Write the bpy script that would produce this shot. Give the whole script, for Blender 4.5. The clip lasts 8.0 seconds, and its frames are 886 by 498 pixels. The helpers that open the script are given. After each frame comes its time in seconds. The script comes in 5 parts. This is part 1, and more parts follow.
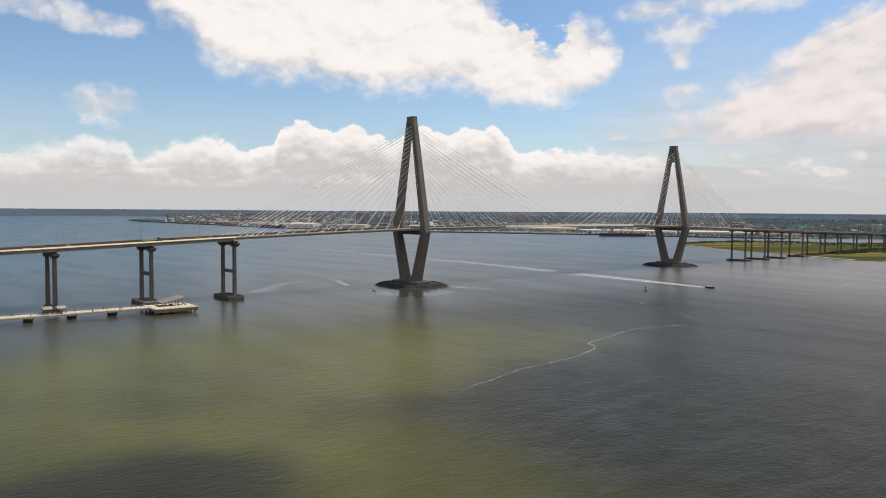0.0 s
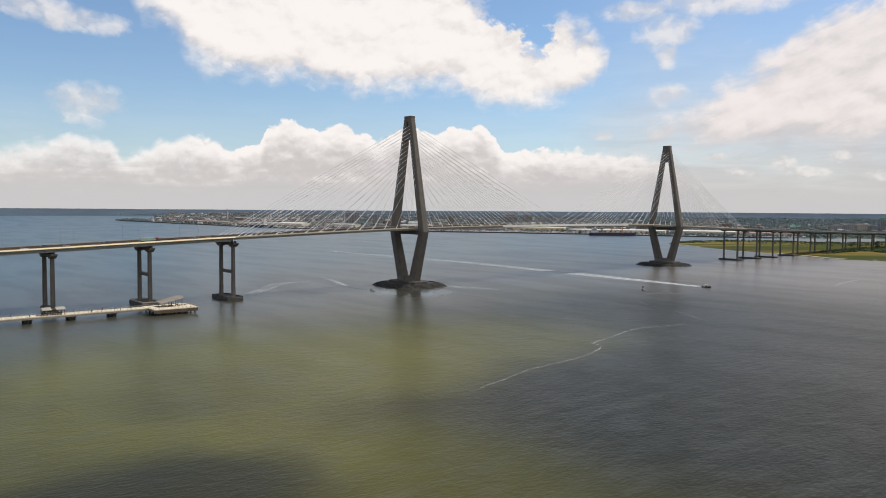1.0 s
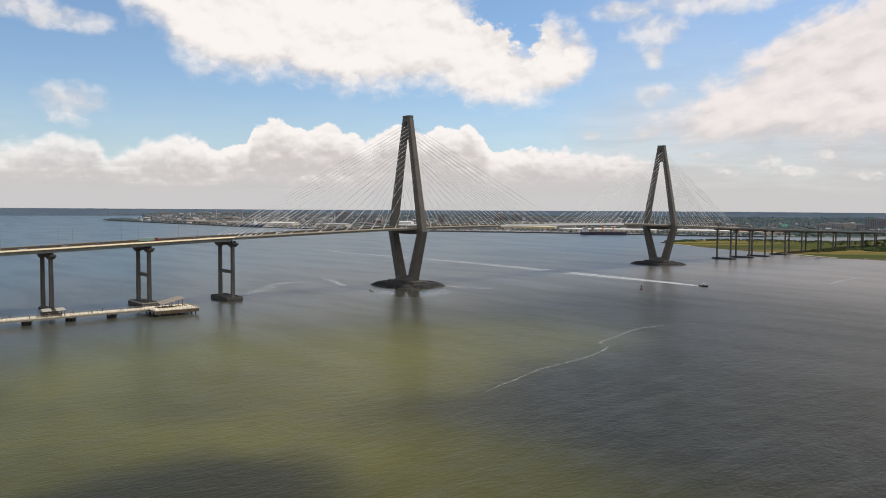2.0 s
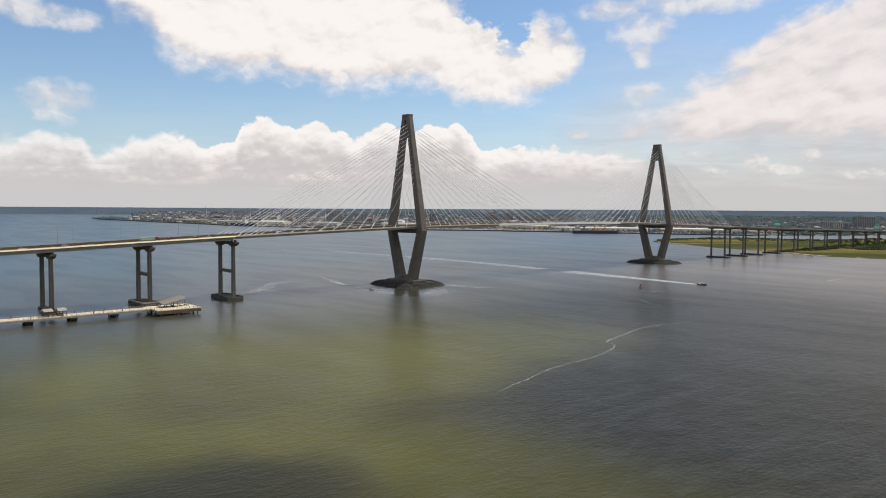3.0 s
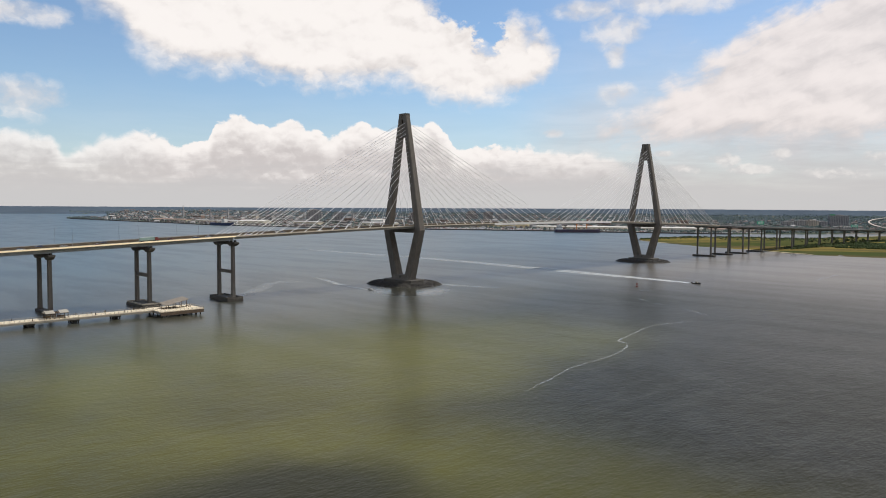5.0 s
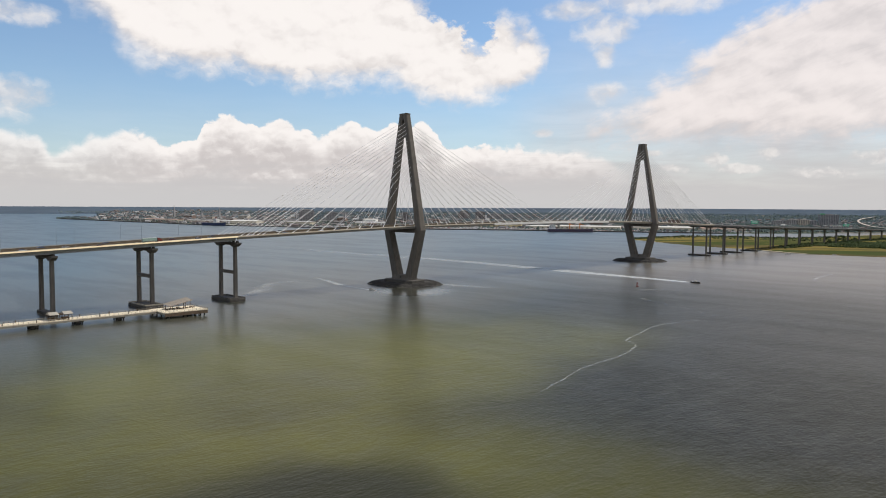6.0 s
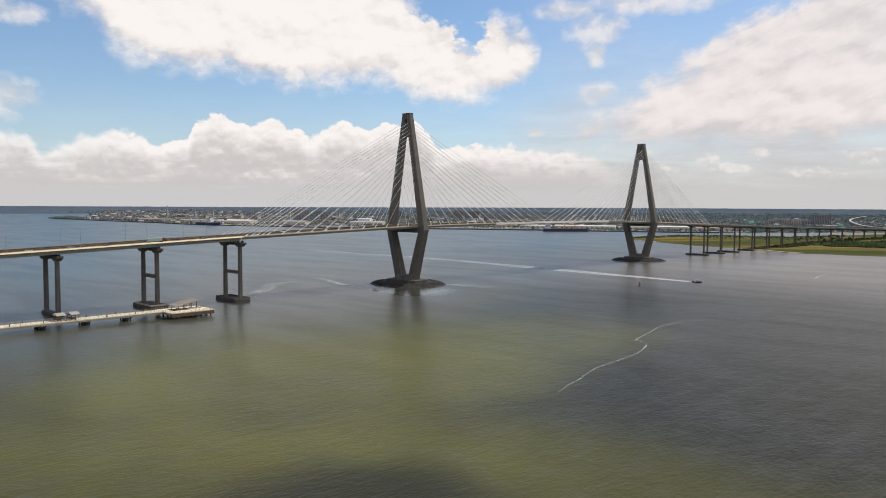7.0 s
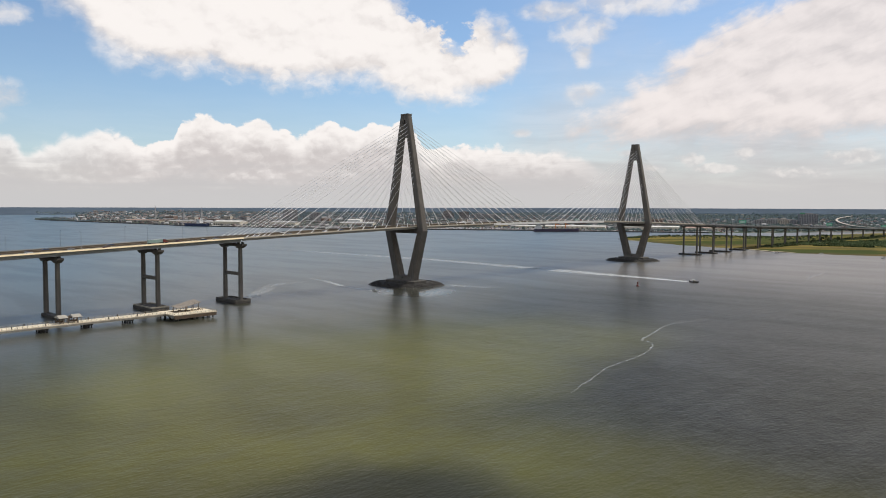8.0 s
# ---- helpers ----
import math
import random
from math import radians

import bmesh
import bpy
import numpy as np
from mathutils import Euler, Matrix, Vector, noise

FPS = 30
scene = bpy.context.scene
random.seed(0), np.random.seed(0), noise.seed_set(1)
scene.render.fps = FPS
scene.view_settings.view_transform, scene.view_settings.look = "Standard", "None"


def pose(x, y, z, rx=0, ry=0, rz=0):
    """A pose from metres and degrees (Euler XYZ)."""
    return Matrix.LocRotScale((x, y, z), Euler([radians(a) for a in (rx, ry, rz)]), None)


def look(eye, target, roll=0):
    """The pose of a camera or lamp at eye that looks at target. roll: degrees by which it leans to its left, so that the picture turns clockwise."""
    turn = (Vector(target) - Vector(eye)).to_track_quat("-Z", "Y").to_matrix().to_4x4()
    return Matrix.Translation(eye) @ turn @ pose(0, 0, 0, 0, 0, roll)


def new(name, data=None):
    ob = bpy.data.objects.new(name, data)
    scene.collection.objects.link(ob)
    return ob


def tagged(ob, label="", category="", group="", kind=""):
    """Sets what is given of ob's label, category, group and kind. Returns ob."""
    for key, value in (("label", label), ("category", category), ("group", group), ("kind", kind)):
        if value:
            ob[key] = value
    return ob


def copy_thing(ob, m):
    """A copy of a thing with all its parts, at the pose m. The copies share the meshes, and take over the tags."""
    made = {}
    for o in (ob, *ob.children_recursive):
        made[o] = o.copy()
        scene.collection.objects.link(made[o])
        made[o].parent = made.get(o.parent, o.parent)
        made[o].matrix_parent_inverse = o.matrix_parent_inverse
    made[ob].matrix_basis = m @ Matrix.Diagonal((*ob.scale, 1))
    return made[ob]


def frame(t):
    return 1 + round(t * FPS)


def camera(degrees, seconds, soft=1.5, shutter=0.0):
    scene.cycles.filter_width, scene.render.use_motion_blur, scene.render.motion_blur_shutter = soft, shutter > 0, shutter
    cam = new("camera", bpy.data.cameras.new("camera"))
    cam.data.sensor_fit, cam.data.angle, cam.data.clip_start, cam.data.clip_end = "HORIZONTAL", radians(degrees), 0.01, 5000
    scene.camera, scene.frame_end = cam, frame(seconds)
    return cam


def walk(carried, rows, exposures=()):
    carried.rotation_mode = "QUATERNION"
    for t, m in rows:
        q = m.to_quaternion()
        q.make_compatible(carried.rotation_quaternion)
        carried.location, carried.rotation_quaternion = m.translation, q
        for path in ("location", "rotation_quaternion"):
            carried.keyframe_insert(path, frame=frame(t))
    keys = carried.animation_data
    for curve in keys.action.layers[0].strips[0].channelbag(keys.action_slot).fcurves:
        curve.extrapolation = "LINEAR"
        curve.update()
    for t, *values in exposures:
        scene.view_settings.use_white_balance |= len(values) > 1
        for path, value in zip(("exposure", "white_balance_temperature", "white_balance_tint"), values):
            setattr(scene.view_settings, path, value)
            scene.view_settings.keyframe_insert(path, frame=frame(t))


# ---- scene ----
cam = camera(61.28, 8.0, soft=1.0)
PATH = [
    (0, (-462.09, -617.35, 77.91), (-398.490, -540.367, 72.601), 0.48),
    (0.5, (-465.95, -613.57, 78.01), (-401.717, -537.114, 72.701), 0.46),
    (1, (-469.77, -609.80, 78.10), (-404.858, -533.919, 72.733), 0.47),
    (1.5, (-473.49, -605.97, 78.20), (-407.943, -530.635, 72.816), 0.44),
    (3, (-484.49, -594.30, 78.59), (-417.270, -520.466, 72.968), 0.42),
    (3.5, (-488.24, -590.39, 78.68), (-420.454, -517.085, 73.023), 0.41),
    (4, (-492.03, -586.52, 78.77), (-423.707, -513.716, 73.063), 0.42),
    (4.5, (-495.79, -582.67, 78.86), (-426.831, -510.474, 73.131), 0.42),
    (6, (-507.01, -571.16, 79.28), (-436.485, -500.490, 73.496), 0.33),
    (6.5, (-510.79, -567.24, 79.40), (-439.919, -496.918, 73.580), 0.32),
    (7, (-514.67, -563.26, 79.50), (-443.381, -493.356, 73.657), 0.32),
    (7.5, (-518.54, -559.20, 79.61), (-446.795, -489.772, 73.789), 0.28),
    (8, (-522.40, -555.10, 79.73), (-449.948, -486.400, 73.950), 0.22),
]
walk(cam, [(t, look(eye, target, roll)) for t, eye, target, roll in PATH])

# ---- world, sun ----
EYE = (-490.0, -590.0)          # the middle of the flight, about which the far land is laid out
SUN_EL, SUN_AZ = radians(54), radians(104)   # azimuth clockwise from +y

sun_data = bpy.data.lights.new("sun", "SUN")
sun_data.energy, sun_data.angle, sun_data.color = 3.6, radians(0.6), (1.0, 0.94, 0.84)
sun = new("sun", sun_data)
sun.matrix_world = look((math.sin(SUN_AZ) * math.cos(SUN_EL) * 900, math.cos(SUN_AZ) * math.cos(SUN_EL) * 900, math.sin(SUN_EL) * 900), (0, 0, 0))


class Nodes:
    """Short hand for a node tree."""

    def __init__(self, tree):
        self.tree = tree
        tree.nodes.clear()

    def put(self, kind, ins=None):
        n = self.tree.nodes.new(kind)
        for k, v in (ins or {}).items():
            self.set(n.inputs[k], v)
        return n

    def set(self, socket, v):
        if isinstance(v, bpy.types.NodeSocket):
            self.tree.links.new(v, socket)
        elif isinstance(v, bpy.types.Node):
            self.tree.links.new(v.outputs[0], socket)
        elif isinstance(v, (tuple, list)) and socket.type == "RGBA" and len(v) == 3:
            socket.default_value = (*v, 1)
        else:
            socket.default_value = v

    def math(self, op, a, b=0.0, c=0.0, clamp=False):
        n = self.put("ShaderNodeMath", {0: a, 1: b, 2: c})
        n.operation, n.use_clamp = op, clamp
        return n.outputs[0]

    def vec(self, op, a, b=(0, 0, 0)):
        n = self.put("ShaderNodeVectorMath", {0: a, 1: b})
        n.operation = op
        return n.outputs["Value"] if op in ("DOT_PRODUCT", "LENGTH", "DISTANCE") else n.outputs[0]

    def noise(self, vector, scale, detail=3.0, rough=0.55, distort=0.0):
        return self.put("ShaderNodeTexNoise", {"Vector": vector, "Scale": scale, "Detail": detail, "Roughness": rough, "Distortion": distort}).outputs[0]

    def ramp(self, v, lo, hi, to_lo=0.0, to_hi=1.0, smooth=True):
        n = self.put("ShaderNodeMapRange", {0: v, 1: lo, 2: hi, 3: to_lo, 4: to_hi})
        n.interpolation_type = "SMOOTHSTEP" if smooth else "LINEAR"
        return n.outputs[0]

    def mix(self, f, a, b):
        n = self.put("ShaderNodeMix")
        n.data_type = "RGBA"
        self.set(n.inputs[0], f), self.set(n.inputs[6], a), self.set(n.inputs[7], b)
        return n.outputs[2]

    def combine(self, x, y, z):
        return self.put("ShaderNodeCombineXYZ", {0: x, 1: y, 2: z}).outputs[0]


# clouds, in degrees of bearing and elevation: outlines of the long bank, the high cloud and the western sheet
BANK_TOP = [(9, 3.4), (10.8, 3.7), (12.7, 4.4), (14.6, 4.9), (16.5, 4.4), (17.5, 3.4), (18.9, 4.0), (20, 4.5), (21.9, 4.9), (23.6, 4.7), (25.1, 3.9), (26.7, 4.6), (27.4, 5.9), (28.5, 6.3), (29.7, 5.8), (31.1, 5.5), (32.8, 5.9), (34.4, 5.4),
            (35.5, 4.8), (37, 5.6), (38.2, 5.9), (39.7, 5.3), (41.4, 5.8), (43.4, 6.0), (44.3, 5.0), (45.2, 4.1), (47.3, 4.35), (49.8, 4.15), (54.8, 3.9), (57, 3.5), (59, 2.6)]
HIGH_FOOT = [(17.5, 15.0), (19, 12.7), (20.8, 11.9), (22.2, 10.3), (23.0, 9.5), (27, 9.3), (30.3, 9.4), (32.8, 9.0), (36, 8.9), (41.6, 9.1), (43.2, 8.1), (43.9, 7.8), (47.2, 7.9), (49.8, 8.4), (51.6, 9.2), (52.6, 10.6), (53.2, 12.5)]
HIGH_TOP = [(17, 17), (36, 19), (41, 17.0), (42.9, 15.3), (45.4, 14.5), (48.8, 14.2), (51, 13.2), (52.6, 11.9), (53.4, 10.5)]
WEST_TOP = [(55, 4.5), (56, 6.2), (57.2, 7.1), (59.6, 7.8), (61.5, 9.2), (63.8, 11.0), (65.2, 12.3), (67.7, 13.3), (69.4, 13.9), (73.2, 15.5), (80, 17), (95, 19)]
CLOUD_SMALL = [(14.8, 12.4, 3.0, 0.9), (11.5, 13.0, 3.5, 1.0), (15, 6.95, 2.6, 1.5), (56.8, 12.9, 2.3, 1.5), (54.7, 14.2, 2.6, 0.8), (57, 11, 0.9, 1.0), (61, 14.6, 5.5, 1.1), (52.4, 5.5, 0.8, 0.35), (57.0, 8.3, 1.6, 0.9)]
CLOUD_PUFFS = [(62, 2.8, 1.7, 0.5), (64.5, 3.35, 1.3, 0.65), (66.4, 2.75, 1.8, 0.45), (68.2, 3.8, 1.1, 0.6), (71.5, 2.4, 2.4, 0.5), (75, 3.4, 2.0, 0.6), (60, 3.9, 1.2, 0.35)]
CLOUD_REST = [(-175, 30, 60, 20), (-120, 14, 30, 8), (170, 12, 40, 7), (-140, 55, 60, 14), (110, 22, 26, 14), (-30, 25, 30, 15), (150, 35, 30, 18), (-100, 30, 35, 16), (-160, 20, 30, 12), (30, 42, 40, 12), (-60, 9, 20, 5), (100, 6, 20, 5)]

world = bpy.data.worlds.new("sky")
scene.world = world
world.use_nodes = True
N = Nodes(world.node_tree)
way = N.put("ShaderNodeTexCoord").outputs["Generated"]
xyz = N.put("ShaderNodeSeparateXYZ", {0: way})
deg = 180 / math.pi
az = N.math("MULTIPLY", N.math("ARCTAN2", xyz.outputs[0], xyz.outputs[1]), deg)
el = N.math("MULTIPLY", N.math("ARCSINE", xyz.outputs[2]), deg)
flat = N.combine(az, el, 0.0)
wide = N.combine(az, N.math("MULTIPLY", el, 1.3), 0.0)


def outline(points):
    """A height over the bearing through these points."""
    lo, hi = points[0][0], points[-1][0]
    n = N.put("ShaderNodeValToRGB", {0: N.ramp(az, lo, hi, 0, 1, False)})
    n.color_ramp.interpolation = "EASE"
    for k, (p, e) in enumerate(points):
        stop = n.color_ramp.elements[0] if k == 0 else n.color_ramp.elements[-1] if k == len(points) - 1 else n.color_ramp.elements.new((p - lo) / (hi - lo))
        stop.position = (p - lo) / (hi - lo)
        stop.color = (e / 20, e / 20, e / 20, 1)
    return N.math("MULTIPLY", n.outputs[0], 20.0)


def cells(vector, scale, smooth=0.35):
    """Rounded heaps: high in the middle of each cell."""
    n = N.put("ShaderNodeTexVoronoi", {"Vector": vector, "Scale": scale})
    n.feature = "SMOOTH_F1"
    n.inputs["Smoothness"].default_value = smooth
    return N.math("SUBTRACT", 0.42, n.outputs["Distance"])


def cover(blobs, where):
    """How deep a direction lies inside the nearest of these clouds."""
    best = None
    for a, e, ra, re in blobs:
        d = N.vec("MULTIPLY", N.vec("SUBTRACT", where, (a, e, 0)), (1 / ra, 1 / re, 0))
        q = N.vec("DOT_PRODUCT", d, d)
        best = q if best is None else N.math("MINIMUM", best, q)
    return N.math("SUBTRACT", 1.0, best)


def total(first, *rest):
    for r in rest:
        first = N.math("ADD", first, r)
    return first


def times(a, b):
    return N.math("MULTIPLY", a, b)


def heap(vector):
    """Cauliflower heads at three sizes, in degrees."""
    return total(times(cells(vector, 0.55), 0.75), times(cells(vector, 1.25), 0.42), times(N.math("SUBTRACT", N.noise(vector, 2.6, 3.0, 0.5), 0.5), 0.4))


curl = N.put("ShaderNodeTexNoise", {"Vector": wide, "Scale": 0.9, "Detail": 3.0, "Roughness": 0.6}).outputs["Color"]
wide = N.vec("ADD", wide, N.vec("MULTIPLY", N.vec("SUBTRACT", curl, (0.5, 0.5, 0.5)), (1.3, 1.0, 0)))
heads, heads_up = heap(wide), heap(N.vec("ADD", wide, (0.12, 0.42, 0.0)))
relief = N.math("SUBTRACT", heads, heads_up)
fluff = N.math("SUBTRACT", N.noise(wide, 0.42, 6.0, 0.58), 0.5)
puffy = N.math("SUBTRACT", N.noise(wide, 0.42, 3.0, 0.45), N.noise(N.vec("ADD", wide, (0.3, 0.9, 0.0)), 0.42, 3.0, 0.45))
layers = N.noise(N.combine(times(az, 0.16), times(el, 1.1), 3.0), 1.0, 5.0, 0.6, 0.5)

# the long bank: hard lit heads, grey bellies that sink into the haze
bank_in = N.math("SUBTRACT", total(outline(BANK_TOP), times(heads, 0.95), 0.45), el)
bank_soft = N.math("ADD", N.ramp(az, 17.0, 26.0, 0.85, 0.24), N.ramp(az, 46.0, 58.0, 0.0, 0.5))
bank_d = times(N.ramp(bank_in, 0.0, bank_soft), times(N.ramp(az, 57.0, 60.0, 1.0, 0.0), N.ramp(az, 17.0, 26.0, 0.85, 1.0)))
bank_s = total(N.ramp(bank_in, 0.2, 2.4, 0.0, 0.75), times(relief, -0.85), times(N.math("SUBTRACT", 0.5, layers), 0.35))
# the high cloud: cottony, with a torn upper edge
torn = N.vec("ADD", flat, N.vec("MULTIPLY", N.vec("SUBTRACT", curl, (0.5, 0.5, 0.5)), (3.6, 2.8, 0)))
notch = N.ramp(total(cover([(47.4, 12.3, 1.1, 1.7), (46.2, 14.4, 2.4, 1.0)], torn), times(fluff, 1.6)), -0.9, 1.3, 0.0, 2.4)
high_in = N.math("MINIMUM", N.math("SUBTRACT", el, outline(HIGH_FOOT)), times(N.math("SUBTRACT", outline(HIGH_TOP), el), 0.8))
high_in = N.math("SUBTRACT", total(high_in, times(fluff, 3.4), times(heads, 0.4)), notch)
high_d = N.ramp(high_in, -0.7, N.ramp(az, 20.0, 30.0, 2.2, 1.15))
high_s = total(N.ramp(high_in, 2.6, 0.0, 0.1, 0.42), times(puffy, -1.05), times(relief, -0.3))
# the western sheet: rosy, combed along its rise
lean = N.put("ShaderNodeVectorRotate", {"Vector": flat, "Angle": -0.34}).outputs[0]
comb = N.math("SUBTRACT", N.noise(N.vec("MULTIPLY", lean, (0.22, 0.75, 1.0)), 1.0, 6.0, 0.6, 0.4), 0.5)
west_in = N.math("MINIMUM", N.math("SUBTRACT", outline(WEST_TOP), el), times(N.math("SUBTRACT", el, 4.6), 1.2))
west_d = times(N.ramp(total(west_in, times(comb, 3.6), times(fluff, 3.6)), -0.6, 1.7), N.ramp(az, 54.0, 57.0, 0.0, 0.96))
west_s = total(N.ramp(el, 4.6, 6.8, 0.62, 0.2), N.ramp(el, 7.5, 13.0, 0.0, 0.12), times(comb, -1.1), times(puffy, -1.0))
# small clouds, puffs over the far bank, and the sky outside the view
small_d = times(N.ramp(total(cover(CLOUD_SMALL, flat), times(fluff, 3.4)), -0.3, 1.3), 0.82)
puff_d = times(N.ramp(total(cover(CLOUD_PUFFS, flat), times(heads, 1.6)), -0.1, 0.8), 0.85)
rest_d = times(N.ramp(total(cover(CLOUD_REST, flat), times(fluff, 1.5)), -0.1, 0.7), 0.85)
veil_d = total(times(N.ramp(N.noise(wide, 0.10, 4.0, 0.55), 0.35, 0.8, 0.4, 1.0), times(N.ramp(az, 47.0, 60.0, 0.12, 1.0), N.ramp(el, 14.0, 5.5, 0.25, 1.0))), times(N.ramp(el, 9.0, 4.0), 0.16))
haze_d = times(N.ramp(total(el, times(N.math("SUBTRACT", layers, 0.5), 4.5)), N.ramp(az, 46.0, 60.0, 3.4, 5.4), 0.9), 0.93)

WHITE, GREY = (10.1, 9.6, 9.3), (6.5, 6.05, 5.95)
sky = N.put("ShaderNodeTexSky")
sky.sky_type, sky.sun_disc, sky.sun_elevation, sky.sun_rotation = "NISHITA", False, SUN_EL, SUN_AZ
sky.altitude, sky.air_density, sky.dust_density, sky.ozone_density = 80.0, 1.0, 0.3, 2.5
tone = N.vec("MULTIPLY", sky.outputs[0], (1.13, 1.22, 1.29))
hazy = N.mix(times(N.math("SUBTRACT", layers, 0.35), 0.8), (6.15, 5.95, 5.95), (7.2, 6.85, 6.7))
tone = N.mix(rest_d, tone, (9.2, 8.8, 8.6))
tone = N.mix(N.math("MINIMUM", veil_d, 0.93), tone, N.mix(N.ramp(layers, 0.3, 0.7), (6.0, 5.95, 6.2), (7.3, 7.0, 7.05)))
tone = N.mix(small_d, tone, N.mix(N.ramp(puffy, -0.12, 0.15), (7.3, 7.1, 7.2), (9.2, 8.8, 8.6)))
tone = N.mix(high_d, tone, N.mix(N.ramp(high_s, 0.0, 1.0), WHITE, GREY))
tone = N.mix(west_d, tone, N.mix(N.ramp(west_s, -0.1, 1.0), (9.5, 8.75, 8.5), (6.3, 5.9, 5.9)))
tone = N.mix(bank_d, tone, N.mix(N.ramp(bank_s, -0.05, 0.95), WHITE, GREY))
tone = N.mix(haze_d, tone, hazy)
tone = N.mix(times(puff_d, 0.9), tone, N.mix(N.ramp(relief, -0.3, 0.3), (6.6, 6.4, 6.4), (9.0, 8.6, 8.3)))
tone = N.mix(N.ramp(el, 2.0, 0.2, 0.0, 0.85), tone, (6.25, 6.15, 6.15))
glow = N.put("ShaderNodeBackground", {0: tone, 1: 0.095})
N.put("ShaderNodeOutputWorld", {0: glow.outputs[0]})


# ---- materials ----
def material(name, build):
    m = bpy.data.materials.new(name)
    m.use_nodes = True
    n = Nodes(m.node_tree)
    shader = build(n)
    n.put("ShaderNodeOutputMaterial", {0: shader.outputs[0]})
    return m


def principled(n, colour, rough=0.8, metal=0.0, bump=None, depth=0.1, spec=0.5):
    ins = {"Base Color": colour, "Roughness": rough, "Metallic": metal, "Specular IOR Level": spec}
    if bump is not None:
        ins["Normal"] = n.put("ShaderNodeBump", {"Height": bump, "Distance": depth, "Strength": 0.6})
    return n.put("ShaderNodeBsdfPrincipled", ins)


def place(n):
    return n.put("ShaderNodeNewGeometry").outputs["Position"]


def worn(name, base, other, scale=0.25, rough=0.85, streak=0.5, depth=0.05, metal=0.0, spread=0.0, spec=0.4):
    """Weathered matt stuff: blotches, rain streaks and grain; spread varies it from object to object."""
    def build(n):
        p = place(n)
        blot = n.noise(p, scale, 5.0, 0.6)
        run = n.noise(n.vec("MULTIPLY", p, (1, 1, 0.07)), 0.9, 3.0, 0.6)
        grain = n.noise(p, 3.0, 3.0, 0.6)
        f = n.math("ADD", n.math("MULTIPLY", blot, 1 - streak), n.math("MULTIPLY", run, streak))
        col = n.mix(n.ramp(f, 0.34, 0.68), base, other)
        col = n.mix(n.math("MULTIPLY", n.ramp(grain, 0.35, 0.7), 0.18), col, tuple(c * 0.5 for c in base))
        if spread:
            v = n.put("ShaderNodeObjectInfo").outputs["Random"]
            hsv = n.put("ShaderNodeHueSaturation", {"Value": n.ramp(v, 0, 1, 1 - spread, 1 + spread, False), "Color": col})
            col = hsv.outputs[0]
        return principled(n, col, rough, metal, grain, depth, spec)
    return material(name, build)


concrete = worn("tower_concrete", (0.152, 0.136, 0.116), (0.105, 0.093, 0.078), 0.12, 0.88, 0.6)
pier_concrete = worn("pier_concrete", (0.155, 0.142, 0.122), (0.108, 0.097, 0.083), 0.15, 0.88, 0.6, spread=0.06)
footing_concrete = worn("footing_concrete", (0.09, 0.082, 0.07), (0.045, 0.041, 0.036), 0.3, 0.85, 0.4)
cream_concrete = worn("parapet_concrete", (0.86, 0.72, 0.46), (0.76, 0.62, 0.39), 0.2, 0.8, 0.5)
white_panel = worn("fascia_panel", (0.86, 0.85, 0.81), (0.76, 0.75, 0.71), 0.2, 0.6, 0.5)
grey_beam = worn("edge_beam", (0.33, 0.31, 0.27), (0.25, 0.235, 0.205), 0.2, 0.8, 0.5)
dark_girder = worn("girder_steel", (0.36, 0.37, 0.36), (0.28, 0.29, 0.28), 0.3, 0.6, 0.5)
asphalt = worn("roadway_concrete", (0.235, 0.19, 0.13), (0.17, 0.14, 0.1), 0.3, 0.95, 0.0, spec=0.1)
# darker copy for the barriers, painting in their shaded faces
shaded_barrier_concrete = worn("shaded_barrier_concrete", (0.115, 0.092, 0.068), (0.08, 0.066, 0.05), 0.3, 0.95, 0.0, spec=0.1)
deck_concrete = worn("deck_concrete", (0.36, 0.34, 0.3), (0.28, 0.265, 0.235), 0.3, 0.95, 0.0, spec=0.1)
viaduct_concrete = worn("viaduct_concrete", (0.23, 0.233, 0.238), (0.18, 0.182, 0.186), 0.2, 0.85, 0.5)
tan_concrete = worn("edge_concrete", (0.4, 0.355, 0.28), (0.32, 0.285, 0.225), 0.2, 0.85, 0.5)
line_paint = worn("road_paint", (0.7, 0.69, 0.64), (0.5, 0.49, 0.45), 0.5, 0.7, 0.0)
cable_white = worn("cable_sheath", (0.86, 0.85, 0.83), (0.78, 0.77, 0.75), 0.4, 0.45, 0.0, 0.01)
galvanised = worn("galvanised_steel", (0.36, 0.37, 0.38), (0.27, 0.28, 0.29), 0.8, 0.45, 0.2, 0.01, 0.6)
dock_top = worn("dock_concrete", (0.8, 0.7, 0.52), (0.66, 0.57, 0.42), 0.3, 0.85, 0.0)
dock_side = worn("dock_beam", (0.34, 0.31, 0.25), (0.22, 0.2, 0.16), 0.4, 0.85, 0.5)
wet_pile = worn("wet_pile", (0.06, 0.055, 0.045), (0.03, 0.028, 0.024), 0.6, 0.6, 0.5)
timber = worn("weathered_timber", (0.16, 0.115, 0.075), (0.09, 0.065, 0.045), 0.7, 0.85, 0.3)
tin_roof = worn("metal_roof", (0.4, 0.37, 0.31), (0.32, 0.29, 0.24), 0.5, 0.55, 0.2, 0.02)
brown_roof = worn("brown_metal_roof", (0.36, 0.31, 0.25), (0.26, 0.22, 0.175), 0.5, 0.6, 0.2, 0.02)
